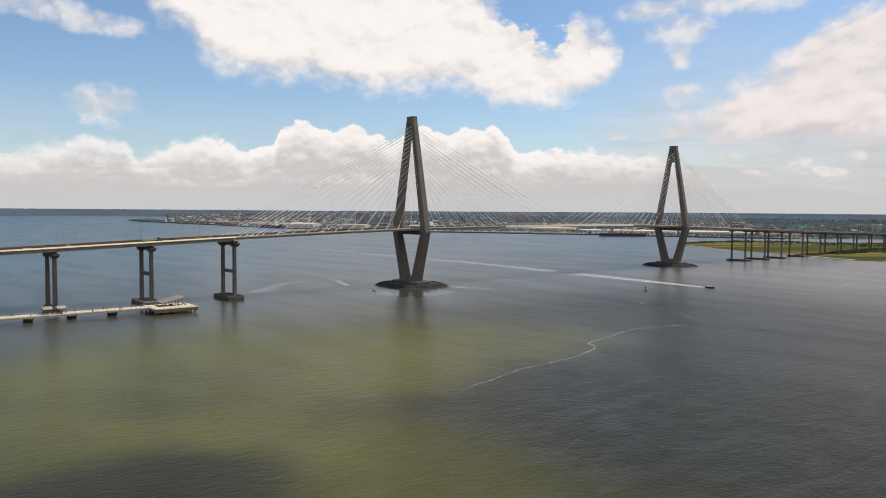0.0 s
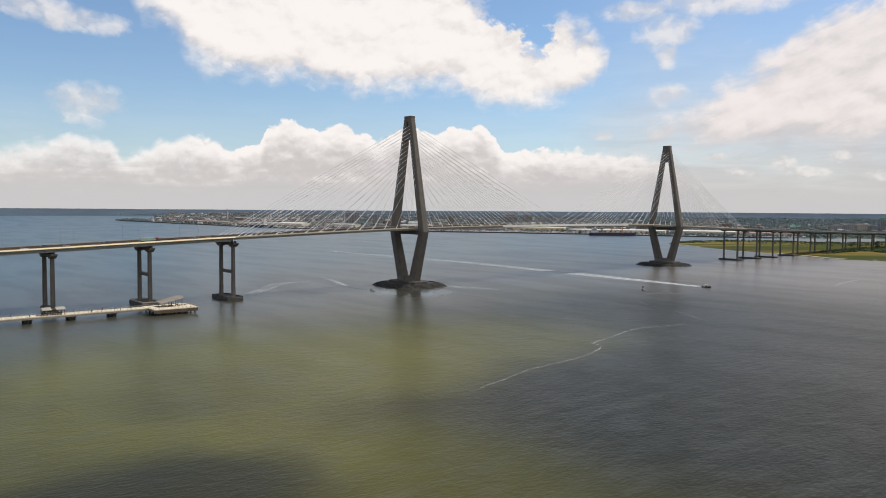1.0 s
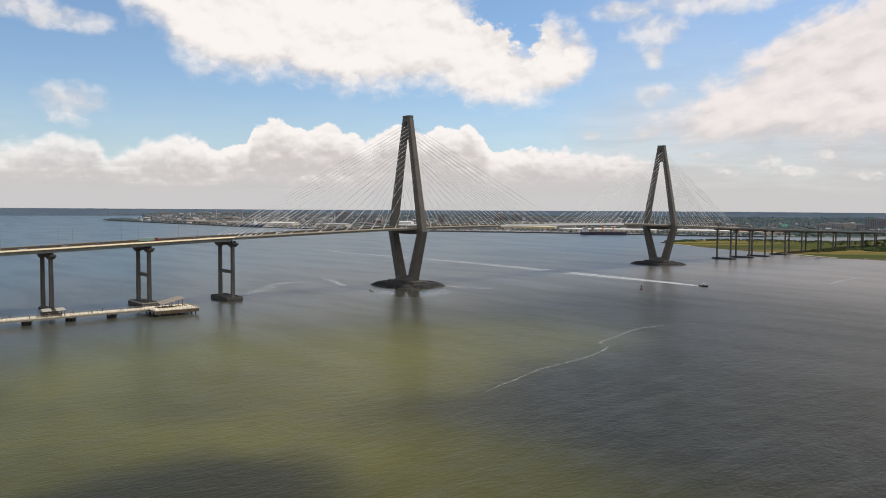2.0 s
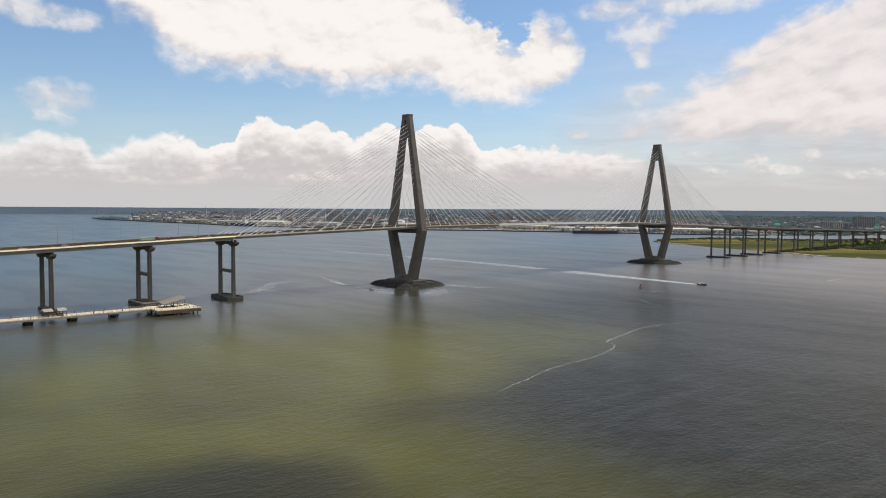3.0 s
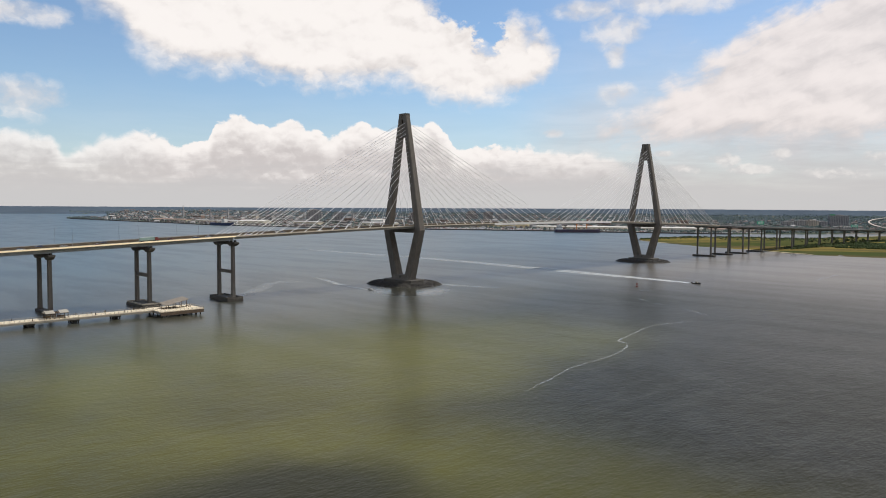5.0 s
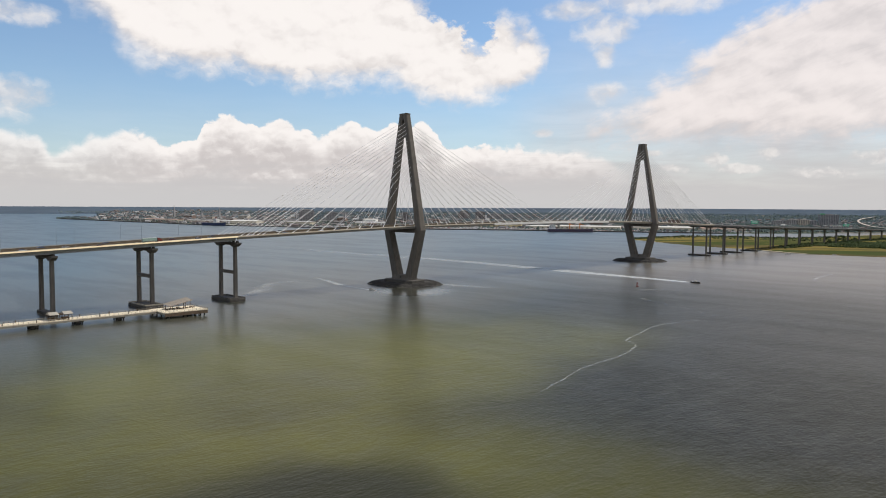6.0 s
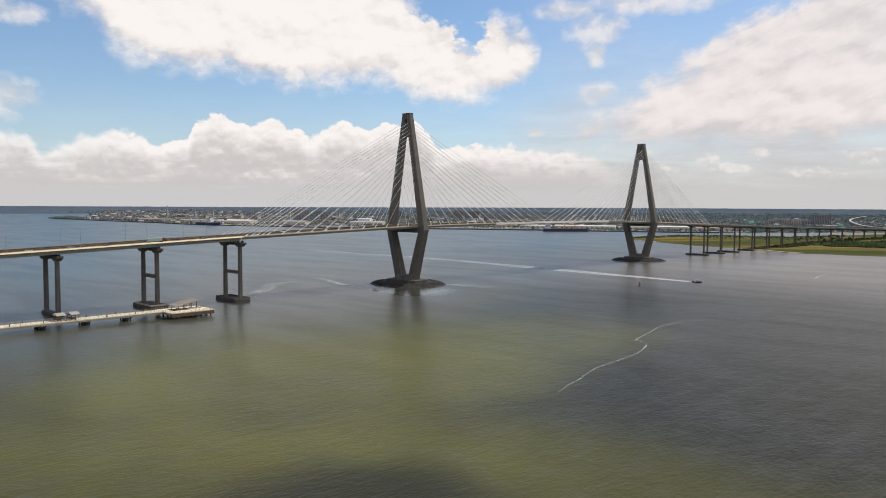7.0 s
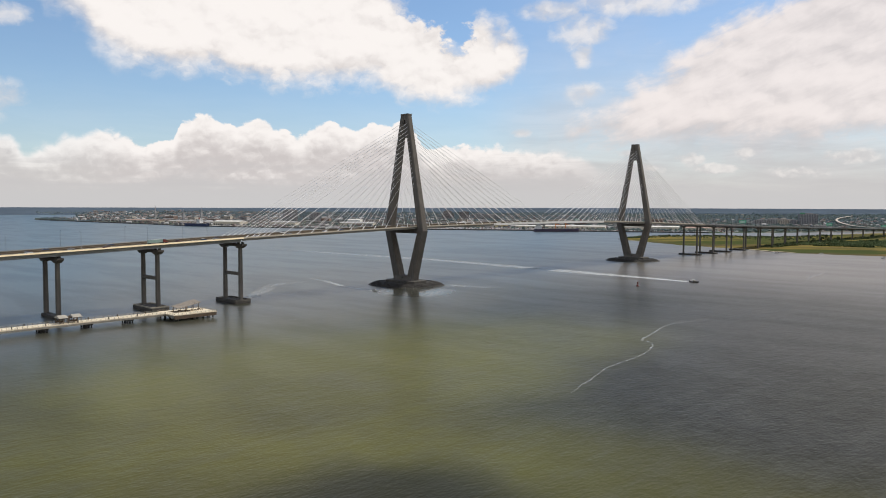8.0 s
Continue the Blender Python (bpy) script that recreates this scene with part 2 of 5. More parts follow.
rock = worn("riprap_rock", (0.052, 0.048, 0.043), (0.026, 0.024, 0.021), 0.35, 0.9, 0.0, 0.3)
wet_rock = worn("wet_rock", (0.055, 0.05, 0.042), (0.03, 0.028, 0.024), 0.35, 0.5, 0.0, 0.2)
sand = worn("sand", (0.55, 0.48, 0.34), (0.42, 0.36, 0.25), 0.08, 0.95, 0.0)
quay = worn("quay_wall", (0.10, 0.095, 0.09), (0.06, 0.057, 0.052), 0.05, 0.85, 0.3)
yard = worn("yard_paving", (0.36, 0.33, 0.28), (0.22, 0.205, 0.18), 0.012, 0.9, 0.0)
glass = material("window_glass", lambda n: principled(n, (0.03, 0.035, 0.045), 0.12, 0.0))
tyre_rubber = worn("tyre_rubber", (0.02, 0.02, 0.02), (0.03, 0.03, 0.03), 2.0, 0.85, 0.0, 0.01)
sign_green = worn("sign_green", (0.04, 0.46, 0.26), (0.035, 0.4, 0.22), 0.5, 0.45, 0.0, 0.01)
sign_white = worn("sign_white", (0.75, 0.76, 0.74), (0.65, 0.66, 0.64), 0.5, 0.5, 0.0, 0.01)
buoy_red = worn("buoy_paint", (0.2, 0.04, 0.03), (0.12, 0.025, 0.02), 1.0, 0.5, 0.3, 0.01)
hull_white = worn("boat_gelcoat", (0.7, 0.7, 0.68), (0.6, 0.6, 0.58), 0.8, 0.6, 0.0, 0.01)
hull_blue = worn("ship_blue", (0.02, 0.035, 0.10), (0.015, 0.025, 0.06), 0.05, 0.5, 0.5, 0.02)
hull_dark = worn("ship_navy", (0.04, 0.042, 0.085), (0.085, 0.045, 0.05), 0.05, 0.5, 0.6, 0.02)
crane_orange = worn("crane_orange", (0.6, 0.2, 0.05), (0.45, 0.15, 0.04), 0.1, 0.5, 0.3, 0.02)


def paint(name, colours, rough=0.35):
    """Paint that differs from one object to the next."""
    def build(n):
        r = n.put("ShaderNodeObjectInfo").outputs["Random"]
        ramp = n.put("ShaderNodeValToRGB", {0: r})
        ramp.color_ramp.interpolation = "CONSTANT"
        for k, c in enumerate(colours):
            e = ramp.color_ramp.elements[k] if k < 2 else ramp.color_ramp.elements.new(k / len(colours))
            e.position, e.color = k / len(colours), (*c, 1)
        grime = n.noise(place(n), 1.2, 3.0)
        return principled(n, n.mix(n.math("MULTIPLY", grime, 0.2), ramp.outputs[0], (0.12, 0.11, 0.1)), rough)
    return material(name, build)


car_paint = paint("car_paint", [(0.75, 0.75, 0.74), (0.03, 0.03, 0.035), (0.35, 0.36, 0.37), (0.1, 0.02, 0.02), (0.04, 0.06, 0.12), (0.62, 0.6, 0.55)])
wall_paint = paint("building_wall", [(0.5, 0.46, 0.4), (0.34, 0.22, 0.17), (0.6, 0.57, 0.52), (0.42, 0.34, 0.28), (0.28, 0.26, 0.25), (0.55, 0.45, 0.36)], 0.9)
roof_paint = paint("building_roof", [(0.45, 0.43, 0.4), (0.62, 0.6, 0.57), (0.3, 0.2, 0.16), (0.22, 0.22, 0.23), (0.52, 0.46, 0.38)], 0.85)


def island_mix(name, colours, rough, grain_scale=0.2, vary=0.25, bump=0.0):
    """For joined masses: each island takes one of the colours."""
    def build(n):
        g = n.put("ShaderNodeNewGeometry")
        r = g.outputs["Random Per Island"]
        ramp = n.put("ShaderNodeValToRGB", {0: r})
        ramp.color_ramp.interpolation = "CONSTANT"
        for k, c in enumerate(colours):
            e = ramp.color_ramp.elements[k] if k < 2 else ramp.color_ramp.elements.new(k / len(colours))
            e.position, e.color = k / len(colours), (*c, 1)
        g2 = n.noise(g.outputs["Position"], grain_scale, 4.0, 0.65)
        col = n.mix(n.math("MULTIPLY", n.ramp(g2, 0.3, 0.7), vary * 2), ramp.outputs[0], tuple(0.45 * c for c in colours[0]))
        return principled(n, col, rough, 0.0, g2 if bump else None, bump or 0.1, 0.03)
    return material(name, build)


foliage = island_mix("foliage", [(0.075, 0.10, 0.045), (0.062, 0.088, 0.04), (0.085, 0.105, 0.05), (0.07, 0.085, 0.045), (0.09, 0.105, 0.055)], 0.95, 0.3, 0.3, 0.6)
# leaf greens paled and blued: distance haze painted into the colour
hazed_town_foliage = island_mix("hazed_town_foliage", [(0.125, 0.16, 0.146), (0.12, 0.154, 0.142), (0.13, 0.166, 0.15), (0.123, 0.157, 0.147)], 0.95, 0.3, 0.15)
# skyline woods tinted blue-grey, the air's haze painted in
hazed_canopy = island_mix("hazed_canopy", [(0.088, 0.116, 0.148), (0.084, 0.111, 0.142)], 1.0, 0.006, 0.2)
shrub_foliage = island_mix("shrub_foliage", [(0.075, 0.1, 0.042), (0.068, 0.092, 0.04), (0.085, 0.106, 0.046), (0.072, 0.094, 0.042)], 0.95, 0.3, 0.2)
# the farthest trees carry painted haze: lighter and bluer than real leaves
hazed_far_foliage = island_mix("hazed_far_foliage", [(0.125, 0.16, 0.175), (0.12, 0.153, 0.168), (0.13, 0.166, 0.178), (0.122, 0.156, 0.172)], 1.0, 0.05, 0.1)
# wall and roof colours, greyed to paint in some distance haze
house_mass = island_mix("house_mass", [(0.2, 0.19, 0.18), (0.19, 0.155, 0.14), (0.27, 0.265, 0.26), (0.16, 0.16, 0.165), (0.24, 0.2, 0.185), (0.5, 0.49, 0.48), (0.22, 0.22, 0.215), (0.18, 0.175, 0.17), (0.21, 0.17, 0.155), (0.15, 0.165, 0.15)], 0.9, 0.1, 0.15)
car_mass = island_mix("car_mass", [(0.75, 0.75, 0.74), (0.1, 0.1, 0.1), (0.45, 0.45, 0.45), (0.66, 0.65, 0.62), (0.25, 0.06, 0.05), (0.7, 0.7, 0.7)], 0.4, 0.5, 0.05)


def marsh_build(n):
    p = place(n)
    run = n.put("ShaderNodeVectorRotate", {"Vector": p, "Angle": 0.72}).outputs[0]
    big = n.noise(n.vec("MULTIPLY", run, (0.45, 1.0, 1.0)), 0.006, 4.0, 0.6, 1.2)
    mid = n.noise(n.vec("MULTIPLY", run, (0.25, 1.0, 1.0)), 0.018, 5.0, 0.65, 0.6)
    fine = n.noise(p, 0.5, 3.0, 0.7)
    col = n.mix(n.ramp(big, 0.46, 0.53), (0.2, 0.158, 0.05), (0.06, 0.075, 0.028))
    col = n.mix(n.math("MULTIPLY", n.ramp(mid, 0.48, 0.6), 0.8), col, (0.115, 0.09, 0.05))
    reed = n.noise(n.vec("MULTIPLY", run, (0.2, 1.0, 1.0)), 0.022, 5.0, 0.7, 1.2)
    col = n.mix(n.math("MULTIPLY", n.ramp(reed, 0.52, 0.62), 0.6), col, (0.036, 0.048, 0.02))
    col = n.mix(n.math("MULTIPLY", n.ramp(fine, 0.4, 0.7), 0.35), col, (0.05, 0.058, 0.022))
    return principled(n, col, 1.0, 0.0, fine, 0.5, 0.0)


marsh_grass = material("marsh_grass", marsh_build)


def town_ground_build(n):
    p = place(n)
    big = n.noise(p, 0.004, 4.0, 0.6)
    mid = n.noise(p, 0.03, 4.0, 0.6)
    col = n.mix(n.ramp(big, 0.4, 0.6), (0.065, 0.085, 0.06), (0.13, 0.125, 0.11))
    col = n.mix(n.ramp(mid, 0.5, 0.65), col, (0.26, 0.24, 0.21))
    return principled(n, col, 1.0, spec=0.0)


town_ground = material("town_ground", town_ground_build)


def water_build(n):
    p = place(n)
    s = n.put("ShaderNodeSeparateXYZ", {0: p})
    x, y = s.outputs[0], s.outputs[1]
    drift = n.put("ShaderNodeTexNoise", {"Vector": p, "Scale": 0.006, "Detail": 4.0, "Roughness": 0.55}).outputs["Color"]
    q = n.vec("ADD", p, n.vec("MULTIPLY", n.vec("SUBTRACT", drift, (0.5, 0.5, 0.5)), (95, 95, 0)))
    sq = n.put("ShaderNodeSeparateXYZ", {0: q})
    qx, qy = sq.outputs[0], sq.outputs[1]
    # silt-laden water on the near side of the bridge, clearer water past the foam line
    d = n.vec("LENGTH", n.vec("MULTIPLY", n.vec("SUBTRACT", q, (-290, -310, 0)), (1 / 225, 1 / 270, 0)))
    silt = n.ramp(d, 1.22, 0.4)
    front = n.ramp(n.math("ADD", n.math("ADD", qy, 372.0), n.math("MULTIPLY", n.math("ADD", qx, 256.0), -0.25)), -36.0, 34.0)
    left = n.ramp(qx, -250.0, -372.0)
    silt = n.math("MULTIPLY", silt, n.math("MAXIMUM", front, left))
    patch = n.noise(p, 0.011, 4.0, 0.6, 0.4)
    streaks = n.noise(n.vec("MULTIPLY", p, (1.0, 0.25, 1.0)), 0.02, 4.0, 0.6)
    silt = n.math("MULTIPLY", silt, n.ramp(patch, 0.2, 0.75, 0.55, 1.1))
    col = n.mix(silt, (0.021, 0.018, 0.006), (0.104, 0.099, 0.018))
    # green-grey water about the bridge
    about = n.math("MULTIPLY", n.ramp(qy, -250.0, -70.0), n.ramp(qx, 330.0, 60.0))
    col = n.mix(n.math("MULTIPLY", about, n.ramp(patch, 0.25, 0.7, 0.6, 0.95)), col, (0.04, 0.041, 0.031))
    # pale grey off the marsh: reflection of the western clouds, painted into the colour
    west_sheen = n.math("MULTIPLY", n.ramp(qx, 20.0, 480.0), n.ramp(qy, 60.0, -150.0))
    col = n.mix(n.math("MULTIPLY", west_sheen, 0.9), col, (0.19, 0.168, 0.148))
    # beyond the bridge the colour is blued to stand for reflected sky
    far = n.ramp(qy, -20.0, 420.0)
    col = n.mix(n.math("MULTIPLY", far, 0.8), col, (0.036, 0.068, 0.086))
    # drifting paler and darker bands of current
    band = n.noise(n.vec("MULTIPLY", n.put("ShaderNodeVectorRotate", {"Vector": q, "Angle": 0.35}).outputs[0], (1.0, 0.3, 1.0)), 0.008, 5.0, 0.6, 0.8)
    col = n.mix(n.ramp(band, 0.5, 0.72, 0.0, 0.2), col, (0.095, 0.098, 0.09))
    col = n.mix(n.ramp(band, 0.5, 0.3, 0.0, 0.2), col, (0.012, 0.014, 0.014))
    chop = n.noise(n.vec("MULTIPLY", p, (0.4, 1.0, 1.0)), 0.11, 5.0, 0.65)
    col = n.mix(n.ramp(chop, 0.4, 0.68, 0.0, 0.3), col, n.mix(0.55, col, (0.12, 0.12, 0.105)))
    # a drifting cloud's shadow, painted as a darker patch in the water colour
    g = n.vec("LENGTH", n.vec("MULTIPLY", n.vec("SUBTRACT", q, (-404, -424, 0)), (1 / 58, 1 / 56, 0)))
    cloud_shade = n.math("MULTIPLY", n.ramp(g, 1.1, 0.45), n.ramp(patch, 0.2, 0.5, 0.75, 1.0))
    col = n.mix(n.math("MULTIPLY", cloud_shade, 0.78), col, (0.012, 0.012, 0.009))
    ripple = n.noise(n.vec("MULTIPLY", p, (0.5, 1.0, 1.0)), 0.75, 3.0, 0.55, 0.2)
    swell = n.noise(n.vec("MULTIPLY", p, (0.5, 1.0, 1.0)), 0.22, 3.0, 0.55)
    calm = n.ramp(streaks, 0.38, 0.66)
    h = n.math("ADD", ripple, n.math("MULTIPLY", swell, 1.4))
    normal = n.put("ShaderNodeBump", {"Height": h, "Distance": 0.45, "Strength": n.ramp(qy, -330.0, -60.0, 0.5, 0.16)})
    # smoother water in the lee of the tower island
    lee = n.ramp(n.vec("LENGTH", n.vec("MULTIPLY", n.vec("SUBTRACT", q, (-28, -58, 0)), (1 / 48, 1 / 48, 0))), 1.1, 0.35)
    rough = n.math("SUBTRACT", n.ramp(calm, 0, 1, 0.29, 0.33), n.math("MULTIPLY", lee, 0.15))
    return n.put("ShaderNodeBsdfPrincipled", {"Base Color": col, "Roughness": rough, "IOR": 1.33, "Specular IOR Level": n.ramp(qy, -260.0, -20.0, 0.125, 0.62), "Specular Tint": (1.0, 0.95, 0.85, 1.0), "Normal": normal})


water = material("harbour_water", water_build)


def foam_build(n, lo=0.66, hi=1.2):
    p = place(n)
    edge = n.put("ShaderNodeAttribute")
    edge.attribute_name = "edge"
    uv = edge.outputs["Fac"]
    a = n.noise(p, 0.35, 4.0, 0.7)
    b = n.noise(p, 0.05, 3.0, 0.6)
    f = n.math("MULTIPLY", n.ramp(n.math("ADD", a, n.math("MULTIPLY", b, 0.6)), lo, hi), uv)
    white = principled(n, (0.66, 0.68, 0.67), 0.45, spec=0.9)
    clear = n.put("ShaderNodeBsdfTransparent")
    return n.put("ShaderNodeMixShader", {0: f, 1: clear.outputs[0], 2: white.outputs[0]})


foam = material("foam", foam_build)
wake_foam = material("wake_foam", lambda n: foam_build(n, -0.35, 1.1))
line_foam = material("line_foam", lambda n: foam_build(n, 0.55, 1.3))
faint_foam = material("faint_foam", lambda n: foam_build(n, 0.72, 1.35))


# ---- mesh helpers ----
class Geo:
    """Vertices and faces of one mesh."""

    def __init__(self):
        self.v, self.f = [], []

    def add(self, verts, faces):
        k = len(self.v)
        self.v += [tuple(p) for p in verts]
        self.f += [tuple(i + k for i in q) for q in faces]
        return self

    def loft(self, rings, cap=True, close=True):
        """Skin over rings of equally many points."""
        m = len(rings[0])
        faces = []
        for a in range(len(rings) - 1):
            for i in range(m if close else m - 1):
                j = (i + 1) % m
                faces.append((a * m + i, a * m + j, (a + 1) * m + j, (a + 1) * m + i))
        if cap:
            faces += [tuple(range(m - 1, -1, -1)), tuple((len(rings) - 1) * m + i for i in range(m))]
        return self.add([p for r in rings for p in r], faces)

    def box(self, x0, x1, y0, y1, z0, z1, c=0.0):
        """A block, its upright edges cut by c."""
        if c:
            return self.loft([chamfered((x0 + x1) / 2, (y0 + y1) / 2, z, x1 - x0, y1 - y0, c) for z in (z0, z1)])
        return self.loft([[(x0, y0, z), (x1, y0, z), (x1, y1, z), (x0, y1, z)] for z in (z0, z1)])

    def tube(self, a, b, r, r2=None, n=8):
        a, b = Vector(a), Vector(b)
        q = (b - a).to_track_quat("Z", "Y")
        ring = lambda p, s: [p + q @ Vector((math.cos(t) * s, math.sin(t) * s, 0)) for t in (2 * math.pi * i / n for i in range(n))]
        return self.loft([ring(a, r), ring(b, r if r2 is None else r2)])

    def prism(self, outline, axis, lo, hi):
        """An outline of 2D points pushed from lo to hi along axis (0: x, 1: y)."""
        put = (lambda p, w: (w, p[0], p[1])) if axis == 0 else (lambda p, w: (p[0], w, p[1]))
        return self.loft([[put(p, lo) for p in outline], [put(p, hi) for p in outline]])

    def mesh(self, name, material, smooth=False):
        me = bpy.data.meshes.new(name)
        me.from_pydata(self.v, [], self.f)
        bm = bmesh.new()
        bm.from_mesh(me)
        bmesh.ops.recalc_face_normals(bm, faces=bm.faces)
        bm.to_mesh(me)
        bm.free()
        me.materials.append(material)
        if smooth:
            me.polygons.foreach_set("use_smooth", [True] * len(me.polygons))
        me.update()
        return me


def chamfered(x, y, z, wx, wy, c):
    hx, hy = wx / 2, wy / 2
    return [(x - hx + c, y - hy, z), (x + hx - c, y - hy, z), (x + hx, y - hy + c, z), (x + hx, y + hy - c, z),
            (x + hx - c, y + hy, z), (x - hx + c, y + hy, z), (x - hx, y + hy - c, z), (x - hx, y - hy + c, z)]


def ellipse(x, y, z, rx, ry, n=24, wob=0.0, seed=0):
    return [(x + math.cos(t) * rx * k, y + math.sin(t) * ry * k, z) for t, k in
            ((2 * math.pi * i / n, 1 + wob * noise.noise((math.cos(2 * math.pi * i / n) * 2, math.sin(2 * math.pi * i / n) * 2, seed))) for i in range(n))]


def part(name, geo, material, parent=None, label="", smooth=False):
    ob = new(name, geo if isinstance(geo, bpy.types.Mesh) else geo.mesh(name, material, smooth))
    ob.parent = parent
    return tagged(ob, label)


def thing(name, label, category, group="", at=(0, 0, 0), turn=0.0, kind=""):
    ob = new(name)
    ob.empty_display_size = 0.5
    ob.matrix_basis = pose(*at, 0, 0, turn)
    return tagged(ob, label, category, group, kind)


def fast_mesh(name, v, f, material, smooth=False):
    me = bpy.data.meshes.new(name)
    me.from_pydata(v.tolist() if isinstance(v, np.ndarray) else v, [], f.tolist() if isinstance(f, np.ndarray) else f)
    me.materials.append(material)
    if smooth:
        me.polygons.foreach_set("use_smooth", [True] * len(me.polygons))
    me.update()
    return me


def lift(x, y):
    """The far land and water bend up a little towards the skyline, so that it stands at eye height within reach."""
    r = math.hypot(x - EYE[0], y - EYE[1])
    return 8.0e-6 * max(0.0, r - 2600) ** 2


def drawn_in(x, y):
    """Where a place of the flat plan lies once the far land bends up: on the same sight line."""
    r = math.hypot(x - EYE[0], y - EYE[1])
    k = r
    for _ in range(30):
        k = 0.5 * k + 0.5 * r * (78 - 8.0e-6 * max(0.0, k - 2600) ** 2) / 78
    return EYE[0] + (x - EYE[0]) * k / r, EYE[1] + (y - EYE[1]) * k / r


def polar(bearing, r):
    return EYE[0] + math.sin(radians(bearing)) * r, EYE[1] + math.cos(radians(bearing)) * r


# ---- water and land ----
rs = [0, 60, 130, 220, 320, 450, 600, 800, 1050, 1350, 1700, 2100, 2600, 2900, 3200, 3500, 3800, 4100, 4400, 4700, 4990]
g = Geo()
g.loft([[(*p, lift(*p)) for p in (polar(b * 5, max(r, 0.5)) for b in range(72))] for r in rs], cap=False)
g.f.append(tuple(range(72)))
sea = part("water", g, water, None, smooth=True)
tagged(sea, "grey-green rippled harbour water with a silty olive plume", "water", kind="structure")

# the far bank, by bearing
BANK = [(-180, 4500), (-20, 4450), (0, 4400), (14, 3950), (16.8, 3830), (17.4, 3760), (18, 3710), (19.6, 3560), (21.2, 3410), (23, 3270), (24.6, 3140), (26, 3000), (28, 2890), (30, 2795), (33, 2680), (36.8, 2570),
        (39.8, 2520), (43.8, 2490), (47.6, 2460), (51.9, 2430), (55.8, 2390), (58, 2390), (62, 2370), (65, 2390), (68.5, 2480), (73, 2640), (78, 2800), (90, 2900), (110, 3300), (140, 4500), (180, 4500)]


def bank(b):
    return float(np.interp(b, [p[0] for p in BANK], [p[1] for p in BANK]))


def dry(b, r):
    """A narrow tongue of land ends the town; behind it lies open water."""
    return not (b <= 17.2 and r < 4390) and not (16.5 < b < 19.8 and bank(b) + 70 + 90 * (b - 16.5) < r < 4390)


g = Geo()
steps = [0, 0.004, 0.02, 0.06, 0.09, 0.12, 0.16, 0.2, 0.25, 0.3, 0.36, 0.42, 0.48, 0.55, 0.62, 0.7, 0.85, 1.0]
cols = [b * 0.5 for b in range(-360, 361)]
rings = []
for k, s in enumerate(steps):
    ring = []
    for b in cols:
        r0 = bank(b) + 14 * noise.noise((b * 0.8, 3.1, 0))
        r = r0 + (4995 - r0) * s
        x, y = polar(b, r)
        ring.append((x, y, lift(x, y) + (-1.0 if k == 0 else 2.4 if dry(b, r) else -3.0)))
    rings.append(ring)
g.loft(rings, cap=False, close=False)
town_land = part("ground", g, town_ground, None, smooth=True)
tagged(town_land, "low town land with lots, lawns and streets along the harbour", "ground", kind="structure")

# the dark face of the quays along the port
g = Geo()
g.loft([[(*polar(b, bank(b) + 14 * noise.noise((b * 0.8, 3.1, 0)) - d), z + lift(*polar(b, bank(b)))) for b in [17.5 + 0.5 * i for i in range(96)]] for d, z in ((6, -1.0), (6, 3.4), (-14, 3.6), (-14, 1.0))], cap=False, close=False)
tagged(part("quay", g, quay, None), "long dark concrete quay along the port", "quay", kind="structure")

# the port's open yard
g = Geo()
g.loft([[(*polar(b, bank(b) + 14 * noise.noise((b * 0.8, 3.1, 0)) + d), 3.2 + lift(*polar(b, bank(b) + d))) for b in [26 + 0.5 * i for i in range(69)]] for d in (6, 120, 230)], cap=False, close=False)
tagged(part("yard", g, yard, None), "pale paved port yard beside the quay", "yard", kind="structure")

# the marsh island under the approach viaduct
SHORE = [(1070, 360), (1012, 268), (945, 158), (912, 60), (884, -10), (848, -68), (836, -110), (842, -165), (860, -246), (890, -330), (960, -430), (1150, -520), (1500, -560)]
BACK = [(1085, 385), (1180, 412), (1300, 425), (1420, 392), (1495, 320), (1520, 225), (1560, 165), (1700, 135), (1880, 100), (2060, 60), (2230, 0), (2300, -250), (2250, -480)]


def along(pts, t):
    s = t * (len(pts) - 1)
    k = min(int(s), len(pts) - 2)
    f = s - k
    return tuple(a + (b - a) * f for a, b in zip(pts[k], pts[k + 1]))


g = Geo()
cross = [-0.02, 0.0, 0.012, 0.04, 0.1, 0.2, 0.35, 0.5, 0.65, 0.8, 0.9, 0.97, 1.0, 1.01]
high = [-0.8, 0.15, 0.5, 1.0, 1.3, 1.5, 1.7, 1.8, 1.7, 1.5, 1.2, 0.9, 0.2, -0.8]
rows = []
for s, z in zip(cross, high):
    row = []
    for i in range(90):
        t = i / 89
        a, b = along(SHORE, t), along(BACK, t)
        w = 9 * noise.noise((i * 0.35, 7.0, 0)) + 5 * noise.noise((i * 1.1, 2.0, 0))
        x, y = a[0] + (b[0] - a[0]) * s + w, a[1] + (b[1] - a[1]) * s + w * 0.4
        row.append((x, y, z + 0.35 * noise.noise((x * 0.02, y * 0.02, 1)) * (0.15 < z)))
    rows.append(row)
g.loft(rows, cap=False, close=False)
isle = part("marsh_island", g, marsh_grass, None, smooth=True)
tagged(isle, "low green marsh island with tidal grass under the viaduct", "marsh", kind="structure")


